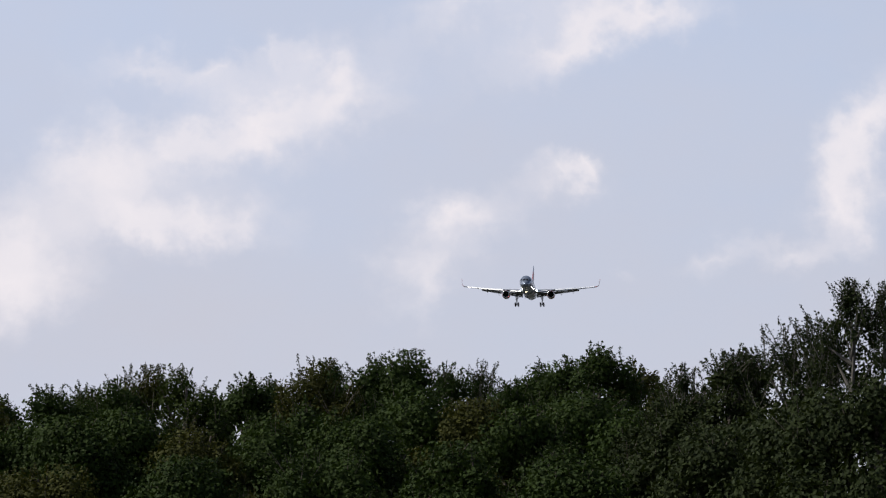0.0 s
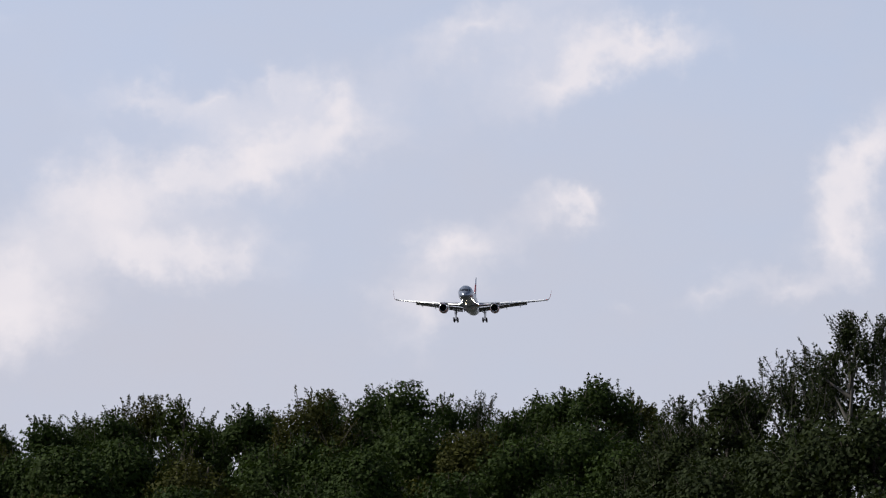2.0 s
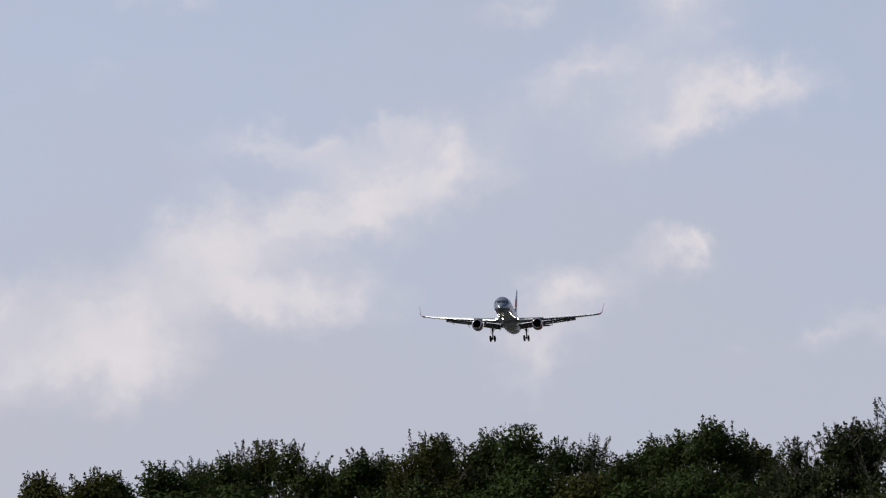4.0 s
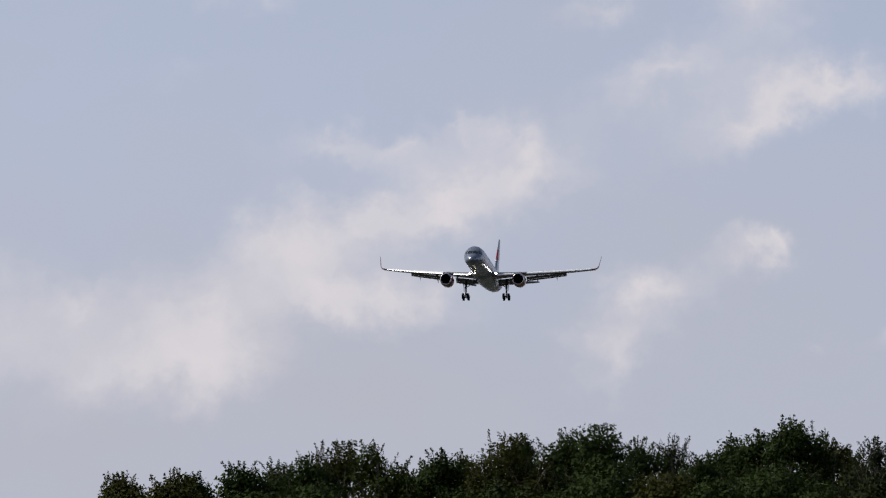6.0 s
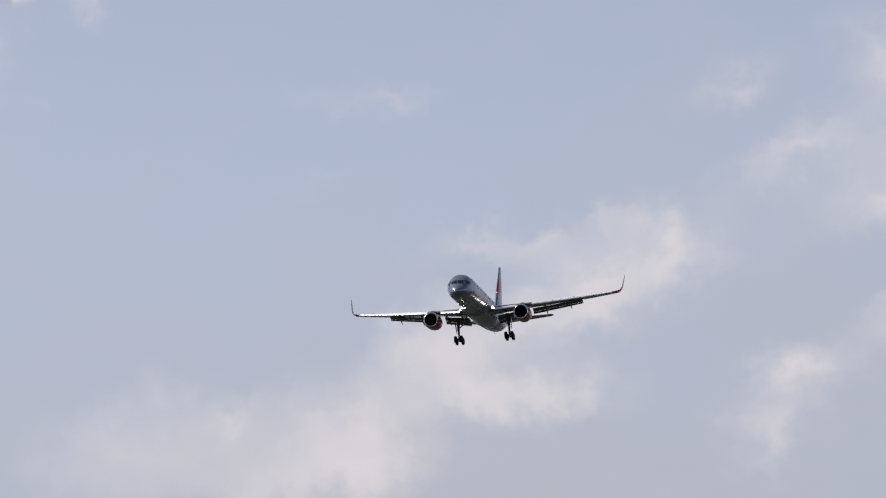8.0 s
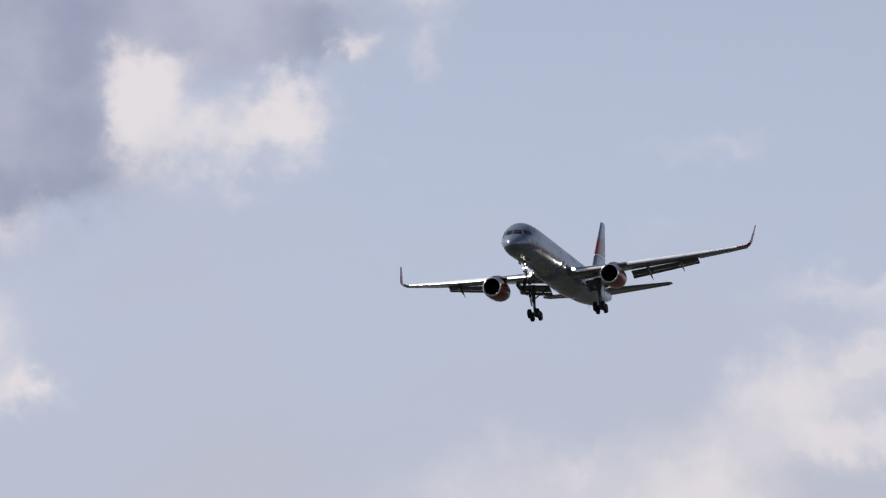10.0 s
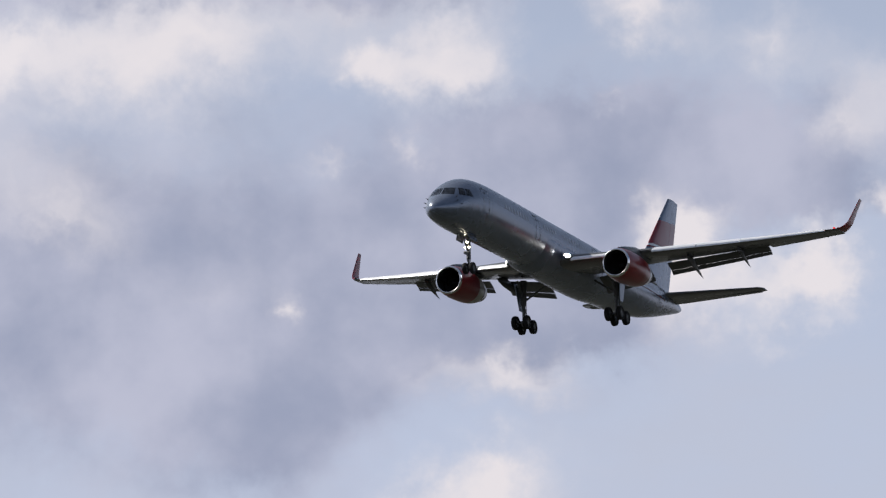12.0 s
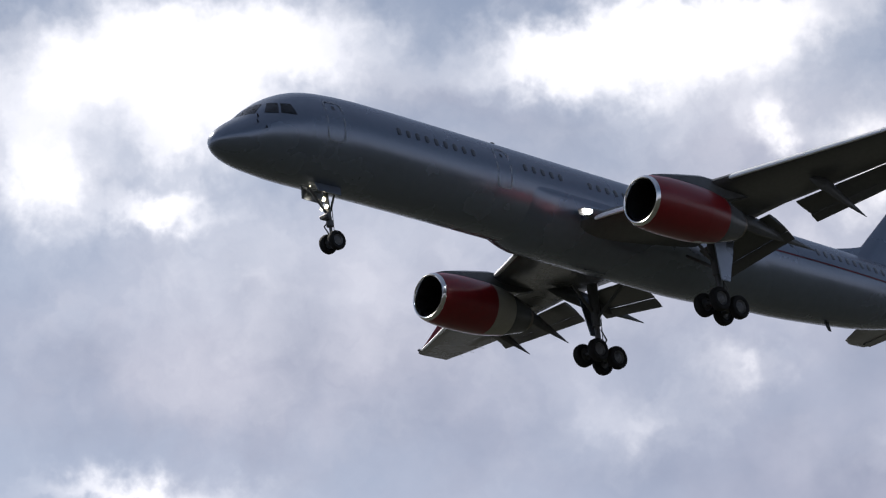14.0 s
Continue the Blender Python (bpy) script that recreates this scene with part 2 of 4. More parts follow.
# ---- materials ----
def material(name, colour, rough, metal=0.0, coat=0.0, grain=(0.0, 1.0), bump=(0.0, 1.0), glow=0.0, through_light=0.0, gloss=0.5):
    """grain: strength and scale of the colour's variation; bump: strength and scale of the relief."""
    m = bpy.data.materials.new(name)
    m.use_nodes = True
    nodes, links = m.node_tree.nodes, m.node_tree.links
    b = nodes["Principled BSDF"]
    b.inputs["Base Color"].default_value = (*colour, 1)
    b.inputs["Roughness"].default_value, b.inputs["Metallic"].default_value = rough, metal
    b.inputs["Coat Weight"].default_value, b.inputs["Coat Roughness"].default_value = coat, 0.08
    b.inputs["Specular IOR Level"].default_value = gloss
    if glow:
        b.inputs["Emission Color"].default_value, b.inputs["Emission Strength"].default_value = (*colour, 1), glow
    coord = nodes.new("ShaderNodeTexCoord")
    if grain[0]:
        big, small = nodes.new("ShaderNodeTexNoise"), nodes.new("ShaderNodeTexNoise")
        big.inputs["Scale"].default_value, small.inputs["Scale"].default_value = grain[1], grain[1] * 9
        big.inputs["Detail"].default_value = small.inputs["Detail"].default_value = 5
        links.new(coord.outputs["Object"], big.inputs["Vector"])
        links.new(coord.outputs["Object"], small.inputs["Vector"])
        add = nodes.new("ShaderNodeMath")
        add.operation = "ADD"
        links.new(big.outputs["Fac"], add.inputs[0])
        links.new(small.outputs["Fac"], add.inputs[1])
        span = nodes.new("ShaderNodeMapRange")
        links.new(add.outputs[0], span.inputs["Value"])
        span.inputs["From Min"].default_value, span.inputs["From Max"].default_value = 0.6, 1.4
        span.inputs["To Min"].default_value, span.inputs["To Max"].default_value = 1 - grain[0], 1 + grain[0]
        tint = nodes.new("ShaderNodeVectorMath")
        tint.operation = "SCALE"
        tint.inputs[0].default_value = colour
        links.new(span.outputs[0], tint.inputs["Scale"])
        links.new(tint.outputs[0], b.inputs["Base Color"])
        wear = nodes.new("ShaderNodeMapRange")
        links.new(big.outputs["Fac"], wear.inputs["Value"])
        wear.inputs["To Min"].default_value, wear.inputs["To Max"].default_value = max(rough - 0.08, 0.02), min(rough + 0.1, 1)
        links.new(wear.outputs[0], b.inputs["Roughness"])
    if bump[0]:
        n, k = nodes.new("ShaderNodeTexNoise"), nodes.new("ShaderNodeBump")
        n.inputs["Scale"].default_value, n.inputs["Detail"].default_value = bump[1], 4
        k.inputs["Strength"].default_value, k.inputs["Distance"].default_value = bump[0], 0.02
        links.new(coord.outputs["Object"], n.inputs["Vector"])
        links.new(n.outputs["Fac"], k.inputs["Height"])
        links.new(k.outputs[0], b.inputs["Normal"])
    if through_light:
        b.inputs["Subsurface Weight"].default_value = 0.0
        t, s = nodes.new("ShaderNodeBsdfTranslucent"), nodes.new("ShaderNodeMixShader")
        t.inputs["Color"].default_value = (colour[0] * 1.6, colour[1] * 1.5, colour[2] * 0.6, 1)
        s.inputs["Fac"].default_value = through_light
        links.new(b.outputs[0], s.inputs[1])
        links.new(t.outputs[0], s.inputs[2])
        links.new(s.outputs[0], nodes["Material Output"].inputs["Surface"])
    return m


def leaf_material(name, colour):
    """Leaves that differ from one to the next."""
    m = material(name, colour, 0.8, through_light=0.12)
    m.node_tree.nodes["Principled BSDF"].inputs["Specular IOR Level"].default_value = 0.12
    nodes, links = m.node_tree.nodes, m.node_tree.links
    geo, mixer = nodes.new("ShaderNodeNewGeometry"), nodes.new("ShaderNodeMix")
    patch, coord = nodes.new("ShaderNodeTexNoise"), nodes.new("ShaderNodeTexCoord")
    patch.inputs["Scale"].default_value = 0.35
    links.new(coord.outputs["Object"], patch.inputs["Vector"])
    add = nodes.new("ShaderNodeMath")
    add.operation = "MULTIPLY"
    links.new(geo.outputs["Random Per Island"], add.inputs[0])
    span = nodes.new("ShaderNodeMapRange")
    links.new(patch.outputs["Fac"], span.inputs["Value"])
    span.inputs["From Min"].default_value, span.inputs["From Max"].default_value = 0.3, 0.7
    span.inputs["To Min"].default_value, span.inputs["To Max"].default_value = 0.3, 1.2
    links.new(span.outputs[0], add.inputs[1])
    mixer.data_type = "RGBA"
    mixer.inputs["A"].default_value = (colour[0] * 0.7, colour[1] * 0.72, colour[2] * 0.75, 1)
    mixer.inputs["B"].default_value = (colour[0] * 1.4, colour[1] * 1.3, colour[2] * 1.0, 1)
    links.new(add.outputs[0], mixer.inputs["Factor"])
    links.new(mixer.outputs["Result"], nodes["Principled BSDF"].inputs["Base Color"])
    return m


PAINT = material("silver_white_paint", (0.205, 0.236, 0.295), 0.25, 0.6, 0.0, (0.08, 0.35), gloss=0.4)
WING_GREY = material("wing_grey_paint", (0.11, 0.114, 0.12), 0.22, 0.0, 0.0, (0.12, 0.6), (0.02, 1.5), gloss=0.3)
ALUMINIUM = material("bare_aluminium", (0.86, 0.87, 0.88), 0.34, 0.25, 0.0, (0.05, 1.2))
CREAM = material("cream_cowl_paint", (0.34, 0.33, 0.29), 0.4, 0.0, 0.2, (0.1, 0.8))
CHROME = material("polished_lip", (0.82, 0.82, 0.83), 0.16, 1.0, 0.0, (0.03, 2.0))
RED = material("red_paint", (0.20, 0.006, 0.011), 0.32, 0.0, 0.25, (0.10, 0.6), (0.02, 1.5))
WHITE_PAINT = material("white_paint", (0.72, 0.73, 0.75), 0.3, 0.0, 0.4, (0.05, 0.6))
DARK_METAL = material("dark_fan_metal", (0.045, 0.047, 0.05), 0.45, 0.7, 0.0, (0.2, 3.0))
BURNT = material("heat_stained_metal", (0.20, 0.18, 0.16), 0.42, 0.8, 0.0, (0.25, 1.4))
GEAR = material("gear_grey_paint", (0.10, 0.104, 0.11), 0.5, 0.1, 0.0, (0.25, 3.0), gloss=0.25)
RUBBER = material("tyre_rubber", (0.016, 0.016, 0.017), 0.8, 0.0, 0.0, (0.3, 4.0), gloss=0.2)
HUB = material("wheel_hub_metal", (0.11, 0.112, 0.115), 0.5, 0.3, 0.0, (0.25, 5.0))
WINDOW = material("dark_window_glass", (0.022, 0.026, 0.034), 0.07, 0.0, 1.0, (0.2, 2.0))
SEAL = material("door_seam", (0.56, 0.59, 0.64), 0.4, 0.0, 0.0, (0.08, 3.0))
LAMP = material("landing_light", (1.0, 0.94, 0.84), 0.3, glow=200)
GEAR_LAMP = material("taxi_light", (1.0, 0.86, 0.62), 0.3, glow=9)
NAV_RED = material("red_position_light", (1.0, 0.08, 0.08), 0.3, glow=0.5)
BARK = material("grey_brown_bark", (0.06, 0.05, 0.04), 0.9, grain=(0.35, 2.0), bump=(0.6, 9.0))
BIRCH = material("pale_birch_bark", (0.06, 0.055, 0.047), 0.85, grain=(0.4, 3.0), bump=(0.4, 9.0))
LEAVES = [leaf_material("oak_leaves", (0.015, 0.029, 0.004)), leaf_material("ash_leaves", (0.019, 0.032, 0.004)),
          leaf_material("birch_and_shaded_leaves", (0.013, 0.021, 0.005)), leaf_material("olive_leaves", (0.026, 0.030, 0.004))]
GRASS = material("rough_grass", (0.02, 0.021, 0.013), 0.95, grain=(0.4, 0.03), bump=(0.8, 0.6))


# ---- mesh helpers ----
def part(name, bm, mat, parent, label="", smooth=True):
    """Links a bmesh as one mesh object under a thing or a part."""
    bmesh.ops.recalc_face_normals(bm, faces=bm.faces)
    mesh = bpy.data.meshes.new(name)
    bm.to_mesh(mesh)
    bm.free()
    mesh.materials.append(mat)
    for f in mesh.polygons:
        f.use_smooth = smooth
    if smooth:
        mesh.set_sharp_from_angle(angle=radians(38))
    ob = new(name, mesh)
    ob.parent = parent
    if label:
        tagged(ob, label)
    return ob


def rings(bm, loops, close=True, cap=True):
    """Skins a row of equal loops of points."""
    made = [[bm.verts.new(p) for p in loop] for loop in loops]
    n = len(made[0])
    for a, b in zip(made, made[1:]):
        for i in range(n if close else n - 1):
            bm.faces.new((a[i], a[(i + 1) % n], b[(i + 1) % n], b[i]))
    if cap:
        bm.faces.new(made[0])
        bm.faces.new(made[-1])
    return bm


def lathe(profile, origin, segments=40, cap=False):
    """Turns (distance aft, radius) pairs about a fore-and-aft axis."""
    ox, oy, oz = origin
    loops = [[(ox - x, oy + r * math.cos(a), oz + r * math.sin(a)) for a in (2 * math.pi * i / segments for i in range(segments))] for x, r in profile]
    return rings(bmesh.new(), loops, cap=cap)


def tube(bm, a, b, r1, r2=None, segments=12):
    """A bar from a to b."""
    a, b, r2 = Vector(a), Vector(b), r1 if r2 is None else r2
    m = (b - a).to_track_quat("Z", "Y").to_matrix()
    loops = []
    for p, r in ((a, r1), (b, r2)):
        loops.append([p + m @ Vector((r * math.cos(t), r * math.sin(t), 0)) for t in (2 * math.pi * i / segments for i in range(segments))])
    return rings(bm, loops)


def slab(bm, corners, thick):
    """A plate with bevelled edge from four corners, thick along its normal."""
    c = [Vector(p) for p in corners]
    n = (c[1] - c[0]).cross(c[3] - c[0]).normalized() * thick / 2
    mid = sum(c, Vector()) / len(c)
    inner = [p + (mid - p).normalized() * thick * 0.6 for p in c]
    return rings(bm, [[p - n for p in inner], [p - n * 0.4 for p in c], [p + n * 0.4 for p in c], [p + n for p in inner]])


def airfoil(chord, thick, points=13, camber=0.015):
    """(aft, up) points round a wing section, from the trailing edge over the top and back below."""
    top, low = [], []
    for i in range(points):
        x = 0.5 * (1 - math.cos(math.pi * i / (points - 1)))
        t = 5 * thick * (0.2969 * math.sqrt(x) - 0.126 * x - 0.3516 * x * x + 0.2843 * x ** 3 - 0.1030 * x ** 4)
        c = camber * 4 * x * (1 - x)
        top.append((x * chord, (c + t) * chord))
        low.append((x * chord, (c - t) * chord))
    return top[::-1] + low[1:]


def section(y, x, z, chord, thick, turn=0.0, points=13, cut=1.0):
    """A wing section at y with its leading edge at x, z, nose down by turn degrees; cut: how much of the chord is kept."""
    s, c = math.sin(radians(turn)), math.cos(radians(turn))
    out = []
    for u, v in airfoil(chord, thick, points):
        u = min(u, cut * chord)
        out.append((x - (u * c + v * s), y, z + v * c - u * s))
    return out


# ---- the airliner: x forward from the nose tip, y to port, z up ----
HULL = [(0.0, 0.0, 0.02, 0.02), (0.04, -0.17, 0.2, 0.2), (0.15, -0.3, 0.38, 0.38), (0.4, -0.44, 0.62, 0.62), (0.8, -0.58, 0.92, 0.9), (1.3, -0.7, 1.26, 1.14),
        (1.8, -0.77, 1.7, 1.34), (2.3, -0.82, 2.08, 1.48), (2.8, -0.86, 2.37, 1.59), (3.4, -0.9, 2.64, 1.69), (4.2, -0.92, 2.87, 1.78), (5.4, -0.92, 3.01, 1.85),
        (7.0, -0.9, 3.06, 1.88), (12.0, -0.98, 2.96, 1.88), (18.0, -1.13, 2.8, 1.88), (24.0, -1.29, 2.64, 1.88), (29.0, -1.43, 2.5, 1.88),
        (32.0, -1.42, 2.42, 1.86), (35.0, -1.25, 2.34, 1.76), (38.0, -0.98, 2.25, 1.56), (41.0, -0.45, 2.12, 1.24), (43.5, 0.1, 1.96, 0.9), (45.5, 0.55, 1.75, 0.56),
        (46.7, 0.85, 1.55, 0.3), (47.1, 0.98, 1.45, 0.2)]
HULL_TABLE = np.array(HULL)


def hull_row(x, col):
    """The hull's table, smoothed, at the distance x behind the nose."""
    t = HULL_TABLE
    i = min(max(int(np.searchsorted(t[:, 0], x, "right")) - 1, 0), len(t) - 2)
    p0, p1, p2, p3 = t[max(i - 1, 0)], t[i], t[i + 1], t[min(i + 2, len(t) - 1)]
    w = p2[0] - p1[0]
    u = (x - p1[0]) / w
    m1 = (p2[col] - p0[col]) / max(p2[0] - p0[0], 1e-6) * w
    m2 = (p3[col] - p1[col]) / max(p3[0] - p1[0], 1e-6) * w
    return float((2 * u ** 3 - 3 * u * u + 1) * p1[col] + (u ** 3 - 2 * u * u + u) * m1 + (-2 * u ** 3 + 3 * u * u) * p2[col] + (u ** 3 - u * u) * m2)


def hull_at(x):
    return [hull_row(-x, i) for i in (1, 2, 3)]


def skin_x(y, z):
    """The foremost x at which the skin reaches y, z."""
    x = -0.3
    while x > -6:
        low, high, half = hull_at(x)
        if low < z < high and (y / half) ** 2 + ((z - (low + high) / 2) / ((high - low) / 2)) ** 2 < 1:
            return x
        x -= 0.01
    return x


def hull_side(x, z, proud=0.0):
    """How far out the skin lies at x, z, and its outward slope."""
    low, high, half = hull_at(x)
    mid, h = (low + high) / 2, (high - low) / 2
    u = max(-0.999, min(0.999, (z - mid) / h))
    y = half * math.sqrt(1 - u * u)
    n = Vector((0, y / half ** 2, (z - mid) / h ** 2)).normalized()
    return Vector((x, y, z)) + n * proud, n


def patch(x0, x1, z0, z1, proud, side, steps=(4, 4), round_off=0.0):
    """A thin curved plate that lies on the skin, in bmesh."""
    bm = bmesh.new()
    grid = []
    for i in range(steps[0] + 1):
        row = []
        for j in range(steps[1] + 1):
            a, b = 2 * i / steps[0] - 1, 2 * j / steps[1] - 1
            k = 1 - round_off * (a * a * b * b)
            p, _ = hull_side((x0 + x1) / 2 + a * k * (x1 - x0) / 2, (z0 + z1) / 2 + b * k * (z1 - z0) / 2, proud)
            row.append(bm.verts.new((p.x, p.y * side, p.z)))
        grid.append(row)
    for i in range(steps[0]):
        for j in range(steps[1]):
            bm.faces.new((grid[i][j], grid[i + 1][j], grid[i + 1][j + 1], grid[i][j + 1]))
    bmesh.ops.solidify(bm, geom=bm.faces[:], thickness=0.01)
    return bm


def hull():
    xs = []
    for (a, *_), (b, *_) in zip(HULL, HULL[1:]):
        n = 3 if b - a > 0.3 else 2
        xs += [a + (b - a) * i / n for i in range(n)]
    xs.append(HULL[-1][0])
    loops = []
    for x in xs:
        low, high, half = hull_at(-x)
        loops.append([(-x, half * math.cos(a), (low + high) / 2 + (high - low) / 2 * math.sin(a)) for a in (2 * math.pi * i / 48 for i in range(48))])
    return rings(bmesh.new(), loops)


def wing_line(y):
    """Leading edge x, z and chord at the distance y from the middle."""
    x = -18.3 - (y - 1.9) * 0.562
    z = -0.30 + (y - 1.9) * 0.129 + max(y - 12, 0) ** 2 * 0.002
    chord = float(np.interp(y, (0, 1.9, 6.5, 19.4), (9.3, 8.4, 5.95, 1.8)))
    return x, z, chord


def build_wing(plane, side):
    name = "port" if side > 0 else "starboard"
    loops = []
    for y in (0.6, 1.9, 3, 4.4, 5.6, 6.6, 6.61, 8, 10, 12, 13.4, 14.3, 14.31, 16.4, 18, 19.0, 19.45):
        x, z, c = wing_line(y)
        thick = float(np.interp(y, (1.9, 6.5, 19.4), (0.13, 0.10, 0.075)))
        cut = 0.80 if y <= 14.3 else 1.0
        loops.append([(px, py * side, pz) for px, py, pz in section(y, x, z, c, thick, float(np.interp(y, (2, 19), (-2.0, 1.0))), cut=cut)])
    wing = part("wing", rings(bmesh.new(), loops), WING_GREY, plane, name + " swept wing, grey underside")
    # blended winglet
    loops = []
    for i in range(13):
        u = i / 12
        a = min(u / 0.45, 1) * radians(72)
        run = u * 3.2
        arc = 0.45 * 3.2
        rad = arc / radians(72)
        if run < arc:
            dy, dz = rad * math.sin(a), rad * (1 - math.cos(a))
        else:
            dy, dz = rad * math.sin(a) + (run - arc) * math.cos(a), rad * (1 - math.cos(a)) + (run - arc) * math.sin(a)
        x, z, _ = wing_line(19.4)
        c = 1.8 - 1.25 * u ** 0.7
        lean = a
        pts = []
        for ax, av in airfoil(c, 0.09, 11, 0.0):
            pts.append((x - 0.5 * dy - 0.80 * max(dz - 0.1, 0) - ax, (19.4 + dy * 0.56 - av * math.sin(lean)) * side, z + 0.05 + dz * 1.06 + av * math.cos(lean)))
        loops.append(pts)
    winglet = part("winglet", rings(bmesh.new(), loops), RED, wing, "red upturned winglet")
    x, z, c = wing_line(19.3)
    bm = bmesh.new()
    bmesh.ops.create_uvsphere(bm, u_segments=10, v_segments=6, radius=0.09, matrix=Matrix.Translation((x + 0.0, 19.2 * side, z + 0.06)) @ Matrix.Diagonal((2.0, 1, 0.8, 1)))
    part("position_light", bm, NAV_RED if side > 0 else WINDOW, wing, "small red light at the wing tip" if side > 0 else "small dark light at the wing tip")
    # leading edge slats
    for y0, y1 in ((2.5, 5.5), (7.6, 10.4), (10.45, 13.2), (13.25, 16.0), (16.05, 18.6)):
        loops = []
        for y in (y0, (y0 + y1) / 2, y1):
            x, z, c = wing_line(y)
            k = min(0.21 * c, 0.9)
            loops.append([(px, py * side, pz) for px, py, pz in section(y, x + 0.32 * k, z - 0.24 * k, k, 0.2, -31, 9)])
        part("slat", rings(bmesh.new(), loops), ALUMINIUM, wing, "bare metal leading edge slat, extended")
    # double slotted flaps, lowered
    for y0, y1 in ((2.05, 5.75), (7.1, 14.2)):
        for name_, back, down, size, angle, thick in (("flap", 0.80, 0.034, 0.19 if y0 > 6 else 0.225, 24, 0.11), ("aft_flap", 0.966 if y0 > 6 else 1.0, 0.115 if y0 > 6 else 0.13, 0.085, 36, 0.11)):
            loops = []
            for i in range(4):
                y = y0 + (y1 - y0) * i / 3
                x, z, c = wing_line(y)
                cc = float(np.interp(y, (1.9, 6.5, 19.4), (6.6, 5.4, 2.6)))
                te = x - 0.80 * c
                loops.append([(px, py * side, pz) for px, py, pz in section(y, te - (back - 0.80) * cc, z + 0.12 - down * cc, size * cc, thick, angle, 10)])
            part(name_, rings(bmesh.new(), loops), WING_GREY, wing, "grey trailing edge flap, lowered")
    # flap track fairings
    for y, tip_x, tip_z, fat in ((5.25, -28.9, -0.72, 0.27), (9.1, -27.9, -0.66, 0.24), (12.5, -28.75, -0.02, 0.2)):
        x, z, c = wing_line(y)
        x0, z0 = x - 0.42 * c, z - 0.05 * c
        loops = []
        for i in range(15):
            u = i / 14
            r = fat * (math.sin(math.pi / 2 * min(u / 0.35, 1)) ** 0.7 if u < 0.35 else 1.0) * (1 - max(u - 0.4, 0) / 0.61 * 0.97)
            r = max(r, 0.012)
            k = 0.35 * u + 0.65 * max(u - 0.3, 0) / 0.7
            loops.append([(x0 + (tip_x - x0) * u, (y + 0.7 * r * math.cos(a)) * side, z0 + (tip_z - z0) * k + 1.4 * r * math.sin(a)) for a in (2 * math.pi * q / 14 for q in range(14))])
        part("flap_track_fairing", rings(bmesh.new(), loops), WING_GREY, wing, "pointed canoe-shaped fairing under the wing")
    # landing light in the root of the leading edge
    x, z, c = wing_line(2.08)
    spot = (x + 0.3, 2.36 * side, z + 0.15)
    part("landing_light", lathe([(0.2, 0.152), (0.21, 0.01)], spot, 20), LAMP, wing, "lit landing light in the wing root")
    loops = []
    for aft, r, slant in ((0.22, 0.153, 0.0), (0.0, 0.155, 1.0), (-0.02, 0.165, 1.0), (0.2, 0.2, 0.6), (0.9, 0.24, 0.0)):
        loop = []
        for q in range(24):
            a = 2 * math.pi * q / 24
            lead = 0.28 * slant * (0.4 - math.cos(a))  # the inboard lip reaches further forward, added to block lamp spill on the fuselage
            loop.append((spot[0] - aft + lead, spot[1] + r * math.cos(a) * side, spot[2] + r * math.sin(a)))
        loops.append(loop)
    part("light_shield_housing", rings(bmesh.new(), loops, cap=False), WING_GREY, wing)
    # static dischargers along the trailing edge
    for y in (16.2, 17.2, 18.2):
        x, z, c = wing_line(y)
        part("static_wick", tube(bmesh.new(), (x - c, y * side, z - 0.03), (x - c - 0.25, y * side, z - 0.05), 0.008, 0.004, 5), DARK_METAL, wing)
    return wing


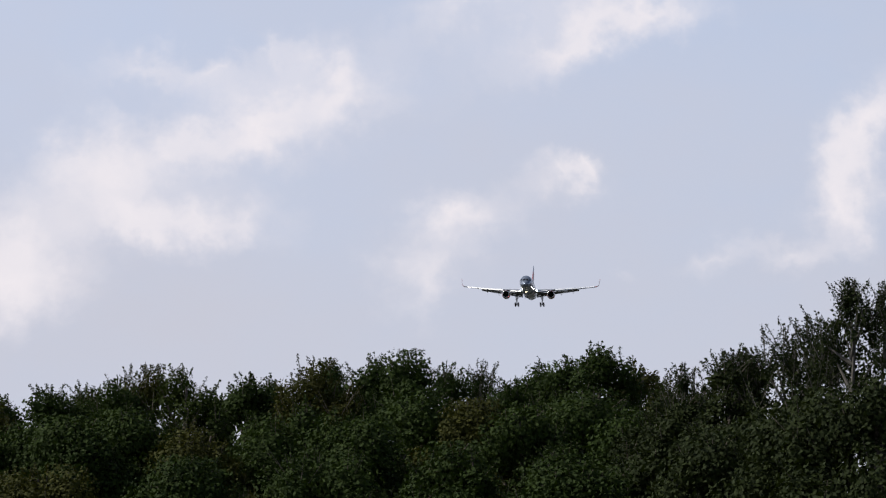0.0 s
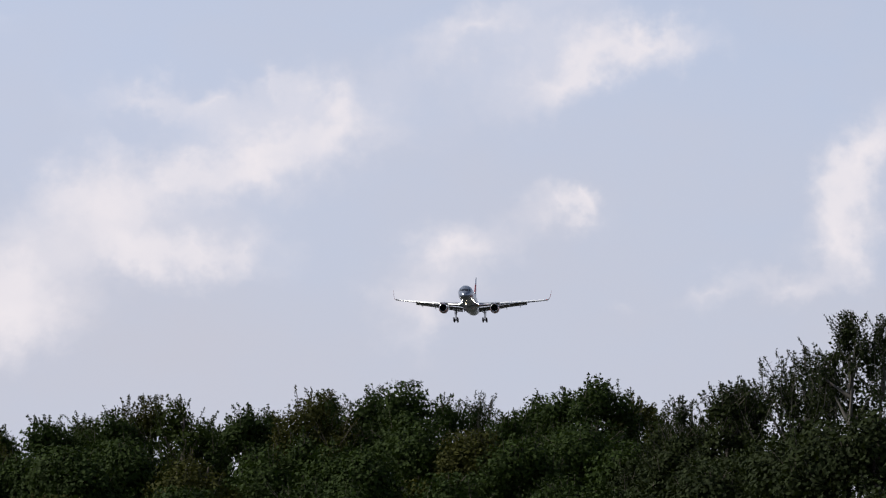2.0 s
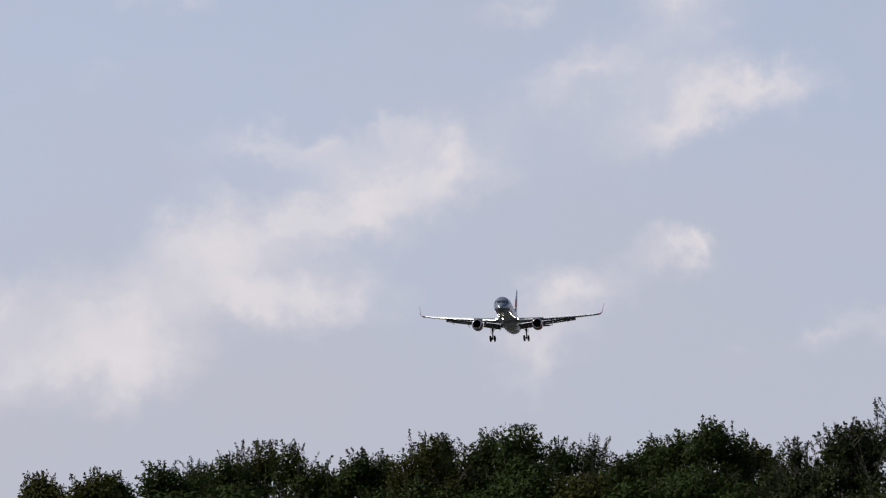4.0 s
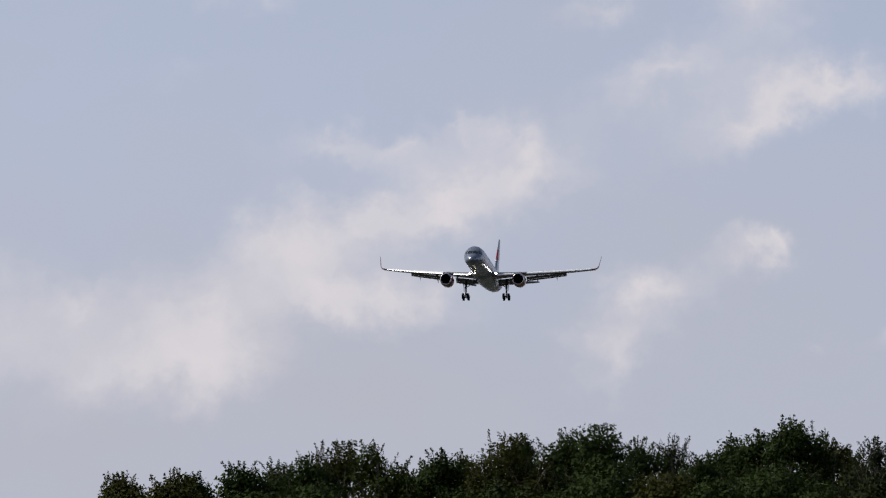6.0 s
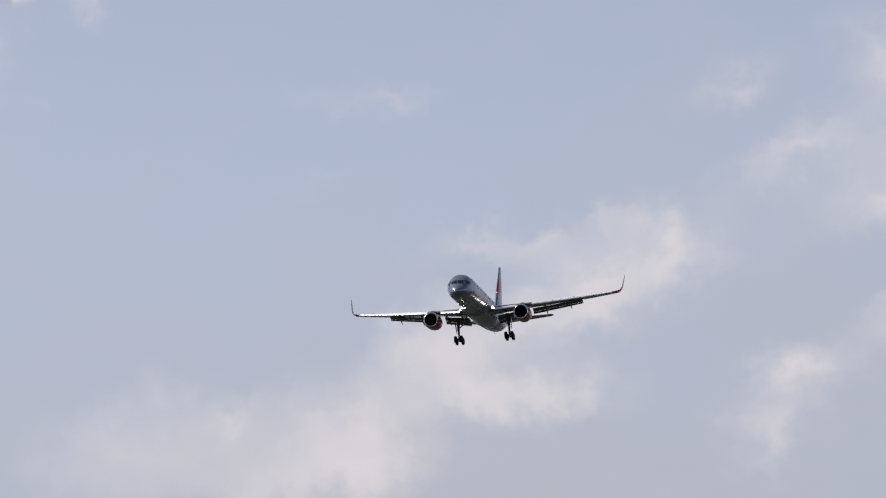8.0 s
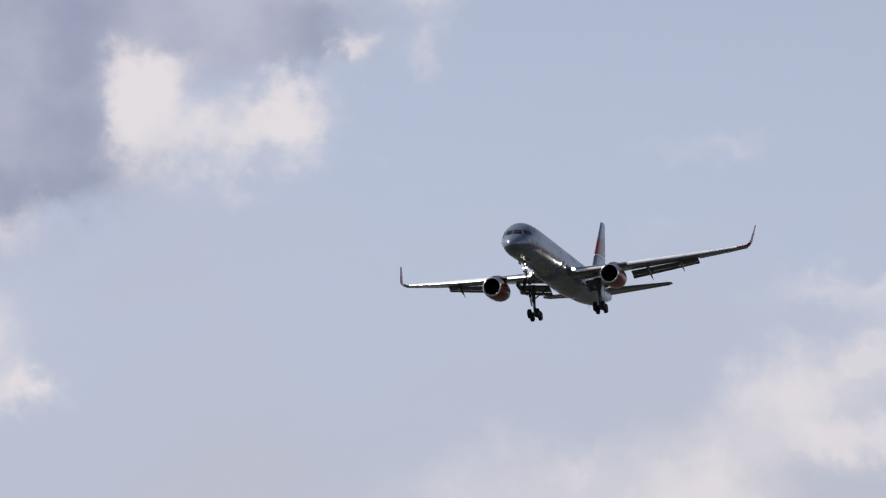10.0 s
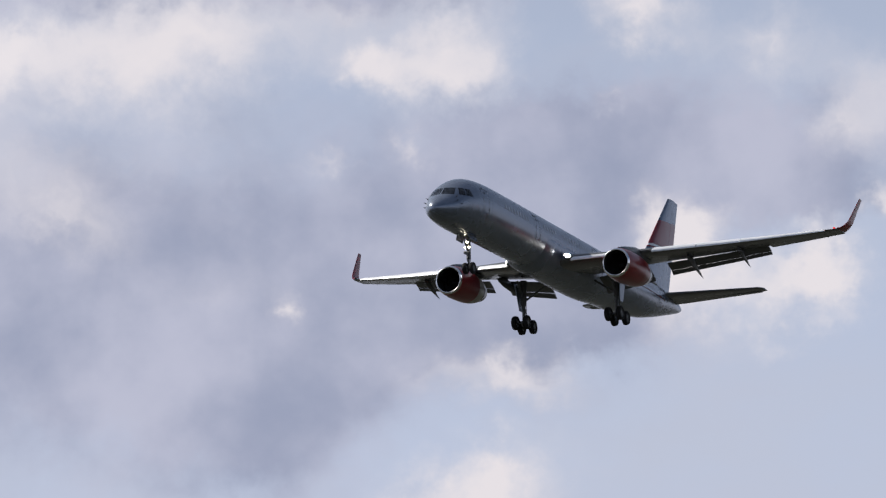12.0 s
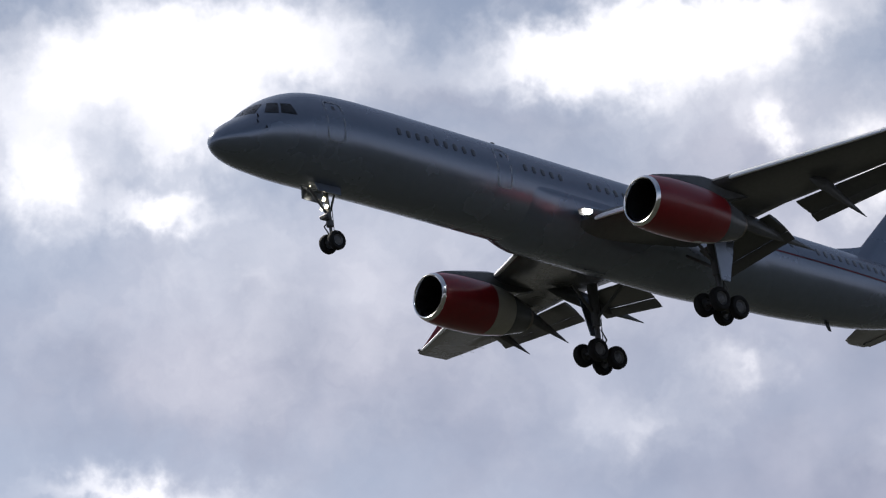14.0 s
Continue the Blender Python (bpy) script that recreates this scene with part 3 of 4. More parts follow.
def build_engine(plane, side):
    o = (-16.95, 6.5 * side, -1.24)
    lip = [(0.16, 0.862), (0.09, 0.872), (0.02, 0.905), (0.0, 0.945), (0.03, 0.99), (0.08, 1.022), (0.15, 1.05)]
    engine = part("engine", lathe([(0.15, 1.05), (0.35, 1.095), (0.7, 1.14), (1.3, 1.185), (2.0, 1.195), (2.6, 1.185), (3.1, 1.165)], o, 48), RED, plane, "turbofan with glossy red cowl and bright metal lip")
    part("intake_lip", lathe(lip, o, 48), CHROME, engine, "polished metal intake lip")
    part("intake_duct", lathe([(0.16, 0.862), (0.5, 0.845), (0.9, 0.85), (1.5, 0.90), (1.6, 0.90)], o, 40), DARK_METAL, engine, "dark intake duct")
    rear = [(3.1, 1.165), (3.5, 1.13), (3.9, 1.075), (4.3, 1.005)]
    for start, mat, text in ((-90, RED, "red outboard rear cowl"), (90, CREAM, "pale cream inboard rear cowl")):
        loops = []
        for aft, r in rear + [(4.3, 0.95), (3.1, 1.10)]:
            turns = (radians(start + 180 * q / 20) for q in range(21))
            loops.append([(o[0] - aft, o[1] + side * r * math.cos(a), o[2] + r * math.sin(a)) for a in turns])
        part("rear_cowl", rings(bmesh.new(), loops, close=False, cap=False), mat, engine, text)
    part("nozzle_fairing", lathe([(4.2, 0.985), (4.32, 0.985), (4.8, 0.87), (5.3, 0.735), (5.5, 0.68), (5.5, 0.63), (4.9, 0.66)], o, 40), WING_GREY, engine, "dull grey tapered nozzle fairing")
    part("exhaust_nozzle", lathe([(4.8, 0.60), (5.4, 0.56), (5.8, 0.50), (5.8, 0.46), (5.2, 0.46)], o, 32), BURNT, engine, "heat-stained exhaust nozzle")
    part("fan_hub", lathe([(0.95, 0.01), (1.02, 0.09), (1.2, 0.2), (1.42, 0.27), (1.6, 0.28)], o, 24, True), DARK_METAL, engine, "dark pointed spinner")
    part("fan_back", lathe([(1.55, 0.92), (1.6, 0.92), (1.62, 0.01)], o, 32), DARK_METAL, engine)
    blade = None
    for i in range(22):
        a = 2 * math.pi * i / 22
        if blade is None:
            bm = bmesh.new()
            loops = []
            for u in range(5):
                r = 0.26 + (0.89 - 0.26) * u / 4
                tw = radians(25 + 35 * u / 4)
                w = 0.13 + 0.03 * u / 4
                loops.append([(-1.42 + s * w * math.cos(tw) + k * 0.012, s * w * math.sin(tw), r) for s, k in ((-1, 0), (0, 1), (1, 0), (0, -1))])
            blade = part("fan_blade", rings(bm, loops), DARK_METAL, engine)
            first = blade
        else:
            first = new("fan_blade", blade.data)
            first.parent = engine
        first.matrix_basis = Matrix.Translation((o[0], o[1], o[2])) @ Matrix.Rotation(a, 4, "X")
    # pylon, with its long fairing along the top of the cowl
    x, z, c = wing_line(6.5)
    loops = []
    for u in range(13):
        t = u / 12
        px = o[0] - 0.32 - t * 6.5
        top = min(o[2] + 1.12 + 0.66 * min(t / 0.5, 1) ** 0.7, z + 0.35)
        bot = o[2] + 0.95 if t < 0.72 else o[2] + 0.95 + (t - 0.72) * 2.0
        w = 0.36 * math.sin(math.pi * min(max(t, 0.03), 0.97)) ** 0.5
        loops.append([(px, o[1] + w * k, zz) for k, zz in ((-1, bot), (-0.8, top - 0.12), (-0.4, top - 0.02), (0.4, top - 0.02), (0.8, top - 0.12), (1, bot))])
    part("pylon", rings(bmesh.new(), loops), WING_GREY, engine, "grey engine pylon")
    return engine


def wheel(parent, at, radius, width):
    """A tyre and its hub under a gear leg."""
    x, y, z = at
    h = width / 2
    prof = [(-h * 0.75, radius * 0.56), (-h, radius * 0.68), (-h, radius * 0.82), (-h * 0.86, radius * 0.93), (-h * 0.5, radius * 0.99), (0, radius), (h * 0.5, radius * 0.99), (h * 0.86, radius * 0.93), (h, radius * 0.82), (h, radius * 0.68), (h * 0.75, radius * 0.56)]
    loops = [[(x + r * math.cos(a), y + w, z + r * math.sin(a)) for a in (2 * math.pi * i / 32 for i in range(32))] for w, r in prof]
    part("tyre", rings(bmesh.new(), loops, cap=False), RUBBER, parent, "black rubber tyre")
    prof = [(-h * 0.8, radius * 0.1), (-h * 0.6, radius * 0.25), (-h * 0.45, radius * 0.45), (-h * 0.8, radius * 0.57), (h * 0.8, radius * 0.57), (h * 0.45, radius * 0.45), (h * 0.6, radius * 0.25), (h * 0.8, radius * 0.1)]
    loops = [[(x + r * math.cos(a), y + w, z + r * math.sin(a)) for a in (2 * math.pi * i / 20 for i in range(20))] for w, r in prof]
    part("hub", rings(bmesh.new(), loops), HUB, parent, "grey metal wheel hub")


def build_main_gear(plane, side):
    cx, cy, cz = -24.27, 3.68 * side, -3.6
    bm = tube(bmesh.new(), (cx + 0.15, cy - 0.05 * side, -0.3), (cx + 0.03, cy, -2.2), 0.25, 0.19)
    gear = part("main_gear_leg", tube(bm, (cx + 0.03, cy, -2.2), (cx, cy, cz), 0.13), GEAR, plane, "lowered main landing gear leg with four-wheel bogie")
    tilt = radians(-9)
    fore = Vector((math.cos(tilt) * 0.57, 0, -math.sin(tilt) * 0.57))
    mid = Vector((cx, cy, cz))
    part("bogie_beam", tube(bmesh.new(), mid + fore * 1.12, mid - fore * 1.12, 0.11), GEAR, gear)
    for s in (1, -1):
        p = mid + fore * s
        part("axle", tube(bmesh.new(), p + Vector((0, -0.5, 0)), p + Vector((0, 0.5, 0)), 0.07), GEAR, gear)
        for q in (1, -1):
            wheel(gear, p + Vector((0, 0.45 * q, 0)), 0.52, 0.38)
    part("side_brace", tube(bmesh.new(), (cx + 0.05, cy - 0.1 * side, -1.85), (cx - 0.1, cy - 1.75 * side, -0.75), 0.075), GEAR, gear)
    part("drag_brace", tube(bmesh.new(), (cx + 0.05, cy, -1.75), (cx + 1.4, cy - 0.1 * side, -0.55), 0.07), GEAR, gear)
    bm = tube(bmesh.new(), (cx - 0.2, cy, -2.3), (cx - 0.5, cy, -2.75), 0.035)
    tube(bm, (cx - 0.5, cy, -2.75), (cx - 0.15, cy, -3.2), 0.035)
    part("torque_link", bm, GEAR, gear)
    bm = slab(bmesh.new(), [(cx + 0.62, cy + 0.46 * side, -0.55), (cx - 0.75, cy + 0.46 * side, -0.5), (cx - 0.38, cy + 0.3 * side, -2.55), (cx + 0.16, cy + 0.3 * side, -2.55)], 0.06)
    part("gear_door", bm, PAINT, gear, "grey panel fixed to the gear leg", False)
    part("brake_hose", tube(bmesh.new(), (cx - 0.16, cy + 0.12, -1.2), (cx - 0.12, cy + 0.14, -3.1), 0.02, segments=6), RUBBER, gear)


def build_nose_gear(plane):
    cx, cz = -5.95, -3.08
    bm = tube(bmesh.new(), (-5.72, 0, -0.6), (cx + 0.05, 0, -2.35), 0.105)
    gear = part("nose_gear_leg", tube(bm, (cx + 0.05, 0, -2.35), (cx, 0, cz), 0.065), GEAR, plane, "lowered nose gear leg with two wheels and lit lamps")
    part("axle", tube(bmesh.new(), (cx, -0.36, cz), (cx, 0.36, cz), 0.05), GEAR, gear)
    for s in (1, -1):
        wheel(gear, (cx, 0.27 * s, cz), 0.405, 0.27)
        bm = slab(bmesh.new(), [(-4.85, 0.4 * s, -0.86), (-6.2, 0.44 * s, -0.86), (-6.1, 0.56 * s, -1.26), (-4.95, 0.52 * s, -1.24)], 0.04)
        part("gear_door", bm, PAINT, gear, "open nose gear door", False)
    part("drag_brace", tube(bmesh.new(), (cx + 0.1, 0, -2.0), (-4.7, 0, -0.7), 0.06), GEAR, gear)
    bm = tube(bmesh.new(), (cx + 0.12, 0, -2.2), (cx + 0.38, 0, -2.5), 0.03, segments=8)
    tube(bm, (cx + 0.38, 0, -2.5), (cx + 0.06, 0, -2.85), 0.03, segments=8)
    part("torque_link", bm, GEAR, gear)
    part("steering_collar", lathe_up((cx + 0.06, 0), [(-2.45, 0.1), (-2.42, 0.15), (-2.2, 0.15), (-2.17, 0.1)]), GEAR, gear)
    for y, z in ((0.0, -1.3), (0.14, -1.66), (-0.14, -1.66)):
        bm = bmesh.new()
        bmesh.ops.create_cone(bm, cap_ends=True, segments=16, radius1=0.08, radius2=0.085, depth=0.03, matrix=Matrix.Translation((cx + 0.3, y, z)) @ Matrix.Rotation(radians(90), 4, "Y"))
        part("taxi_light", bm, GEAR_LAMP, gear, "small warm lit lamp on the gear leg")
    part("steering_actuator", tube(bmesh.new(), (cx + 0.3, -0.24, -2.02), (cx + 0.3, 0.24, -2.02), 0.085, segments=10), GEAR, gear)
    bm = slab(bmesh.new(), [(cx + 0.12, -0.16, -2.12), (cx + 0.42, -0.16, -2.12), (cx + 0.42, 0.16, -2.12), (cx + 0.12, 0.16, -2.12)], 0.12)
    part("tow_fitting", bm, GEAR, gear, "", False)
    part("lock_stay", tube(bmesh.new(), (cx - 0.02, 0, -1.75), (cx - 0.3, 0, -0.9), 0.045, segments=8), GEAR, gear)
    for y in (-0.12, 0.12):
        part("hose", tube(bmesh.new(), (cx + 0.02, y, -1.4), (cx - 0.06, y * 0.8, -2.75), 0.018, segments=6), RUBBER, gear)
    bm = bmesh.new()
    bmesh.ops.create_uvsphere(bm, u_segments=10, v_segments=6, radius=0.022, matrix=Matrix.Translation((-4.82, 0.2, -0.98)))
    part("well_lamp", bm, GEAR_LAMP, gear, "tiny warm lamp at the wheel well")
    part("lamp_bracket", tube(bmesh.new(), (cx + 0.18, -0.2, -1.66), (cx + 0.18, 0.2, -1.66), 0.04, segments=8), GEAR, gear)


def lathe_up(xy, profile, segments=18):
    loops = [[(xy[0] + r * math.cos(a), xy[1] + r * math.sin(a), z) for a in (2 * math.pi * i / segments for i in range(segments))] for z, r in profile]
    return rings(bmesh.new(), loops)


def fin_edge(z):
    """Leading edge, rudder hinge and trailing edge of the fin at height z."""
    u = (z - 2.4) / (9.85 - 2.4)
    return -37.6 - 7.65 * u, -43.0 - 3.6 * u, -45.0 - 2.42 * u


def fin_piece(z0, z1, from_hinge, proud=0.0, steps=5, slope=0.0):
    """Part of the fin or of the rudder between two heights; slope tilts the cut towards the tail."""
    loops = []
    for i in range(steps + 1):
        zz = z0 + (z1 - z0) * i / steps
        lead, hinge, trail = fin_edge(zz)
        chord = lead - trail
        pts = []
        stations = (hinge - 0.02, (hinge + trail) / 2, trail) if from_hinge else (lead, lead - 0.04 * chord, lead - 0.12 * chord, lead - 0.3 * chord, lead - 0.5 * chord, hinge)
        half = []
        for x in stations:
            u = min(max((lead - x) / chord, 0), 1)
            half.append((x, 0.5 * chord * (0.2969 * math.sqrt(u) - 0.126 * u - 0.3516 * u * u + 0.2843 * u ** 3 - 0.1036 * u ** 4) + proud))
        for x, y in half:
            zt = zz + slope * (lead - x)
            pts.append((x, y, zt))
        for x, y in reversed(half):
            pts.append((x, -y - 0.001, zz + slope * (lead - x)))
        loops.append(pts)
    return rings(bmesh.new(), loops)


def build_tail(plane):
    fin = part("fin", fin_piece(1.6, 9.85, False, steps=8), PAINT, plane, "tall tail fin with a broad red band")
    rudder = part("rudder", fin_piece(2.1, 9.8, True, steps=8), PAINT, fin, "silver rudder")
    part("red_band", fin_piece(5.4, 7.7, False, 0.012, 6, 0.03), RED, fin, "broad red painted band")
    part("red_band", fin_piece(5.5, 7.82, True, 0.012, 6, 0.03), RED, fin, "broad red painted band")
    part("white_stripe", fin_piece(5.2, 5.49, False, 0.012, 2, 0.03), WHITE_PAINT, fin, "thin white stripe")
    part("red_line", fin_piece(5.06, 5.18, False, 0.012, 2, 0.03), RED, fin, "thin red line")
    bm = rings(bmesh.new(), [[(-33.6 - 4.6 * u, w * 0.13 * u, 2.36 - 0.12 * u + (0.75 * u * u if k else -0.1)) for w, k in ((-1, 0), (-0.5, 1), (0.5, 1), (1, 0))] for u in (0.02, 0.3, 0.6, 0.85, 1.0)])
    part("fin_fillet", bm, PAINT, fin)
    for side in (1, -1):
        loops = []
        for y in (0.3, 1.0, 2.5, 4.5, 6.3, 7.3, 7.6):
            u = (y - 0.9) / 6.7
            lead, chord = -40.7 - 4.5 * u, 4.25 - 2.7 * u
            if y > 7.4:
                lead, chord = lead - 0.35, chord - 0.45
            loops.append([(a, b * side, c) for a, b, c in section(y, lead, 1.16 + 0.105 * y, chord, 0.09, 1.0, 11)])
        stab = part("tailplane", rings(bmesh.new(), loops), WING_GREY, plane, "grey horizontal tailplane")
        loops = []
        for y in (1.2, 4.0, 7.2):
            u = (y - 0.9) / 6.7
            tail = -40.7 - 4.5 * u - (4.25 - 2.7 * u)
            loops.append([(tail + 0.05 + (1.0 - 0.6 * u) , y * side, 1.14 + 0.105 * y), (tail + 0.02, y * side, 1.1 + 0.105 * y), (tail - 0.03, y * side, 1.08 + 0.105 * y), (tail + 0.05 + (1.0 - 0.6 * u), y * side, 1.07 + 0.105 * y)])
        part("elevator", rings(bmesh.new(), loops), WING_GREY, stab)
    part("tail_outlet", lathe([(0.0, 0.19), (0.22, 0.15), (0.22, 0.11), (0.0, 0.11)], (-47.05, 0, 1.215), 18), BURNT, plane, "heat-stained outlet in the tail cone")


def sill_line(x):
    """Height of the middle of the cabin windows."""
    return 1.62 + 0.0125 * (x + 2)


def build_airliner():
    plane = new("airliner")
    tagged(plane, "silver-white twin-engined jet airliner with red engines, gear down", "airplane")
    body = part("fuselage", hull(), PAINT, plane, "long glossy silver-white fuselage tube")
    # belly fairing round the wing
    loops = []
    for i in range(41):
        u = i / 40
        x = -15.3 - 16.7 * u
        f = min(u / 0.09, 1.0) ** 0.7 * min((1 - u) / 0.42, 1.0)
        f = f * f * (3 - 2 * f)
        low, high, half = hull_at(x)
        loop = []
        for k in range(33):
            a = math.pi + math.pi * k / 32
            out = -0.05 + 0.37 * f * max(-math.sin(a), 0) ** 0.55
            loop.append((x, (half + out) * math.cos(a), (low + high) / 2 + ((high - low) / 2 + out) * math.sin(a)))
        loops.append(loop)
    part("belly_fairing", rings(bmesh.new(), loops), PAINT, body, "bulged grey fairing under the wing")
    # cockpit windows, three a side: corners as y, z ahead and x, z at the sides
    for side in (1, -1):
        bm = bmesh.new()
        grid = []
        for a in range(6):
            row = []
            for k in range(5):
                u, v = a / 5, k / 4
                yy = 0.05 + (0.86 - 0.14 * v) * u
                zz = 1.2 + 0.56 * v - 0.04 * u
                row.append(bm.verts.new((skin_x(yy, zz) + 0.012, yy * side, zz + 0.008)))
            grid.append(row)
        for a in range(5):
            for k in range(4):
                bm.faces.new((grid[a][k], grid[a + 1][k], grid[a + 1][k + 1], grid[a][k + 1]))
        bmesh.ops.solidify(bm, geom=bm.faces[:], thickness=0.01)
        part("cockpit_window", bm, WINDOW, body, "dark cockpit window pane")
        for low0, low1, top0, top1, z0, z1 in ((-1.86, -2.38, -2.22, -2.56, 1.18, 1.74), (-2.47, -3.16, -2.64, -3.02, 1.2, 1.72)):
            bm = bmesh.new()
            grid = []
            for a in range(5):
                row = []
                for k in range(5):
                    u, v = a / 4, k / 4
                    x = (low0 + (low1 - low0) * u) * (1 - v) + (top0 + (top1 - top0) * u) * v
                    p, n = hull_side(x, z0 + (z1 - z0) * v, 0.012)
                    row.append(bm.verts.new((p.x + 0.006, p.y * side, p.z)))
                grid.append(row)
            for a in range(4):
                for k in range(4):
                    bm.faces.new((grid[a][k], grid[a + 1][k], grid[a + 1][k + 1], grid[a][k + 1]))
            bmesh.ops.solidify(bm, geom=bm.faces[:], thickness=0.01)
            part("cockpit_window", bm, WINDOW, body, "dark cockpit window pane")
    # cabin windows
    pane = None
    for side in (1, -1):
        for start, count in ((-8.3, 9), (-15.25, 5), (-19.0, 12), (-26.4, 11), (-33.2, 10)):
            for i in range(count):
                x = start - i * 0.505
                p, n = hull_side(x, sill_line(x), 0.004)
                if pane is None:
                    bm = bmesh.new()
                    rim = [[(0.115 * k * math.copysign(abs(math.cos(a)) ** 0.7, math.cos(a)), d, 0.175 * k * math.copysign(abs(math.sin(a)) ** 0.7, math.sin(a))) for a in (2 * math.pi * q / 14 for q in range(14))] for k, d in ((1.0, -0.01), (1.0, 0.004), (0.88, 0.008))]
                    ob = pane = part("cabin_window", rings(bm, rim), WINDOW, body)
                else:
                    ob = new("cabin_window", pane.data)
                    ob.parent = body
                ob.matrix_basis = Matrix.Translation((p.x, p.y * side, p.z)) @ Matrix.Rotation(-side * math.atan2(n.z, n.y) * -1, 4, "X") @ Matrix.Rotation(0 if side > 0 else math.pi, 4, "Z")
    # doors: a thin raised seam round each
    for side in (1, -1):
        for x, w, z0, z1 in ((-5.0, 0.9, 0.4, 2.2), (-14.0, 0.82, 0.28, 2.08), (-25.1, 0.6, 0.5, 1.75), (-39.2, 0.72, 0.2, 1.75)):
            bm = bmesh.new()
            inner, outer = [], []
            for q in range(28):
                a = 2 * math.pi * q / 28
                ca, sa = math.cos(a), math.sin(a)
                ux, uz = math.copysign(abs(ca) ** 0.28, ca), math.copysign(abs(sa) ** 0.28, sa)
                for ring, k in ((outer, 0.0), (inner, 0.06)):
                    p, n = hull_side(x + ux * (w / 2 - k), (z0 + z1) / 2 + uz * ((z1 - z0) / 2 - k), 0.016)
                    ring.append(bm.verts.new((p.x, p.y * side, p.z)))
            for q in range(28):
                bm.faces.new((outer[q], outer[(q + 1) % 28], inner[(q + 1) % 28], inner[q]))
            bmesh.ops.solidify(bm, geom=bm.faces[:], thickness=0.006)
            door = part("cabin_door", bm, SEAL, body, "closed cabin door with a pale rim")
            if z1 > 1.8:
                part("door_window", patch(x + 0.07, x - 0.07, z1 - 0.42, z1 - 0.22, 0.008, side, (2, 2), 0.2), WINDOW, body)
    # thin red line along the rear hull, and the plain bars of its marking
    for side in (1, -1):
        part("red_line", patch(-29.5, -40.6, 0.66, 0.74, 0.006, side, (26, 1)), RED, body, "thin dark red line")
        for i, w in enumerate((0.22, 0.22, 0.12, 0.22, 0.22, 0.22)):
            part("marking_bar", patch(-38.0 - 0.1 - i * 0.3 - 1.6, -38.0 - 0.1 - i * 0.3 - w - 1.6, 1.35, 1.66, 0.006, side, (1, 2)), DARK_METAL, body, "plain dark bar of writing")
        # probes under the cockpit
        for x, z in ((-1.6, 1.0), (-1.5, 0.7), (-1.8, 0.48)):
            p, n = hull_side(x, z, 0.0)
            a = Vector((p.x, p.y * side, p.z))
            part("probe", tube(bmesh.new(), a, a + Vector((0.14, n.y * 0.12 * side, n.z * 0.1)), 0.035, 0.02, 8), DARK_METAL, body)
    # blade antennas
    for x, z, h in ((-15.1, 2.86, 0.36), (-27.0, 2.54, 0.28), (-35.2, -1.2, -0.4)):
        bm = rings(bmesh.new(), [[(x - 0.16 * u + 0.2 * k, 0.018 * w, z + h * u) for k, w in ((1 - 0.5 * u, 0), (0.2, 1), (-0.8 + 0.2 * u, 0), (0.2, -1))] for u in (0, 0.5, 1)])
        part("antenna", bm, DARK_METAL, body, "small dark blade antenna")
    for side in (1, -1):
        build_wing(plane, side)
        build_engine(plane, side)
        build_main_gear(plane, side)
    build_nose_gear(plane)
    build_tail(plane)
    return plane


plane = build_airliner()


# ---- ground ----
def build_ground():
    radii = [0, 20, 60, 100, 140, 180, 260, 420, 800, 1600, 3000, 4800]
    verts, faces = [(0, 0, 0)], []
    for r in radii[1:]:
        for i in range(64):
            a = 2 * math.pi * i / 64
            x, y = r * math.cos(a), r * math.sin(a)
            verts.append((x, y, 0.35 * noise.noise((x * 0.02, y * 0.02, 0)) if 30 < r < 700 else 0.0))
    for i in range(64):
        faces.append((0, 1 + i, 1 + (i + 1) % 64))
    for k in range(len(radii) - 2):
        for i in range(64):
            a, b = 1 + k * 64 + i, 1 + k * 64 + (i + 1) % 64
            faces.append((a, a + 64, b + 64, b))
    mesh = bpy.data.meshes.new("ground")
    mesh.from_pydata(verts, [], faces)
    mesh.materials.append(GRASS)
    for f in mesh.polygons:
        f.use_smooth = True
    tagged(new("ground", mesh), "flat rough green grassland reaching the horizon", "ground", kind="structure")


build_ground()


# ---- trees: x, y, height of the top, crown radius, kind (0 dense oak, 1 loose ash, 2 airy birch) ----
BACK_TREES = [(-37.1, 145.3, 11.7, 2.5, 0), (-36.4, 147.6, 11.7, 2.0, 0), (-34.2, 146.1, 12.0, 2.3, 0), (-33.7, 150.3, 12.4, 1.9, 1), (-31.6, 146.6, 12.4, 2.2, 0), (-30.7, 148.9, 13.0, 2.3, 1), (-29.0, 147.2, 12.9, 2.0, 1), (-28.8, 152.3, 12.2, 1.7, 0), (-26.6, 149.6, 12.7, 2.2, 0), (-26.3, 153.8, 12.7, 1.7, 0), (-23.7, 148.1, 13.3, 2.0, 1), (-23.5, 152.2, 13.5, 1.7, 0), (-21.7, 150.4, 13.6, 2.2, 0), (-19.9, 148.7, 13.6, 2.5, 0), (-18.8, 152.8, 13.4, 2.3, 0), (-17.8, 157.0, 13.8, 1.1, 2), (-15.9, 151.2, 12.6, 1.9, 0), (-15.0, 153.3, 13.4, 2.2, 0), (-13.6, 151.4, 13.6, 2.2, 0), (-12.1, 149.5, 14.0, 2.7, 0), (-10.9, 152.6, 13.7, 2.3, 0), (-10.1, 155.7, 13.0, 1.7, 1)]
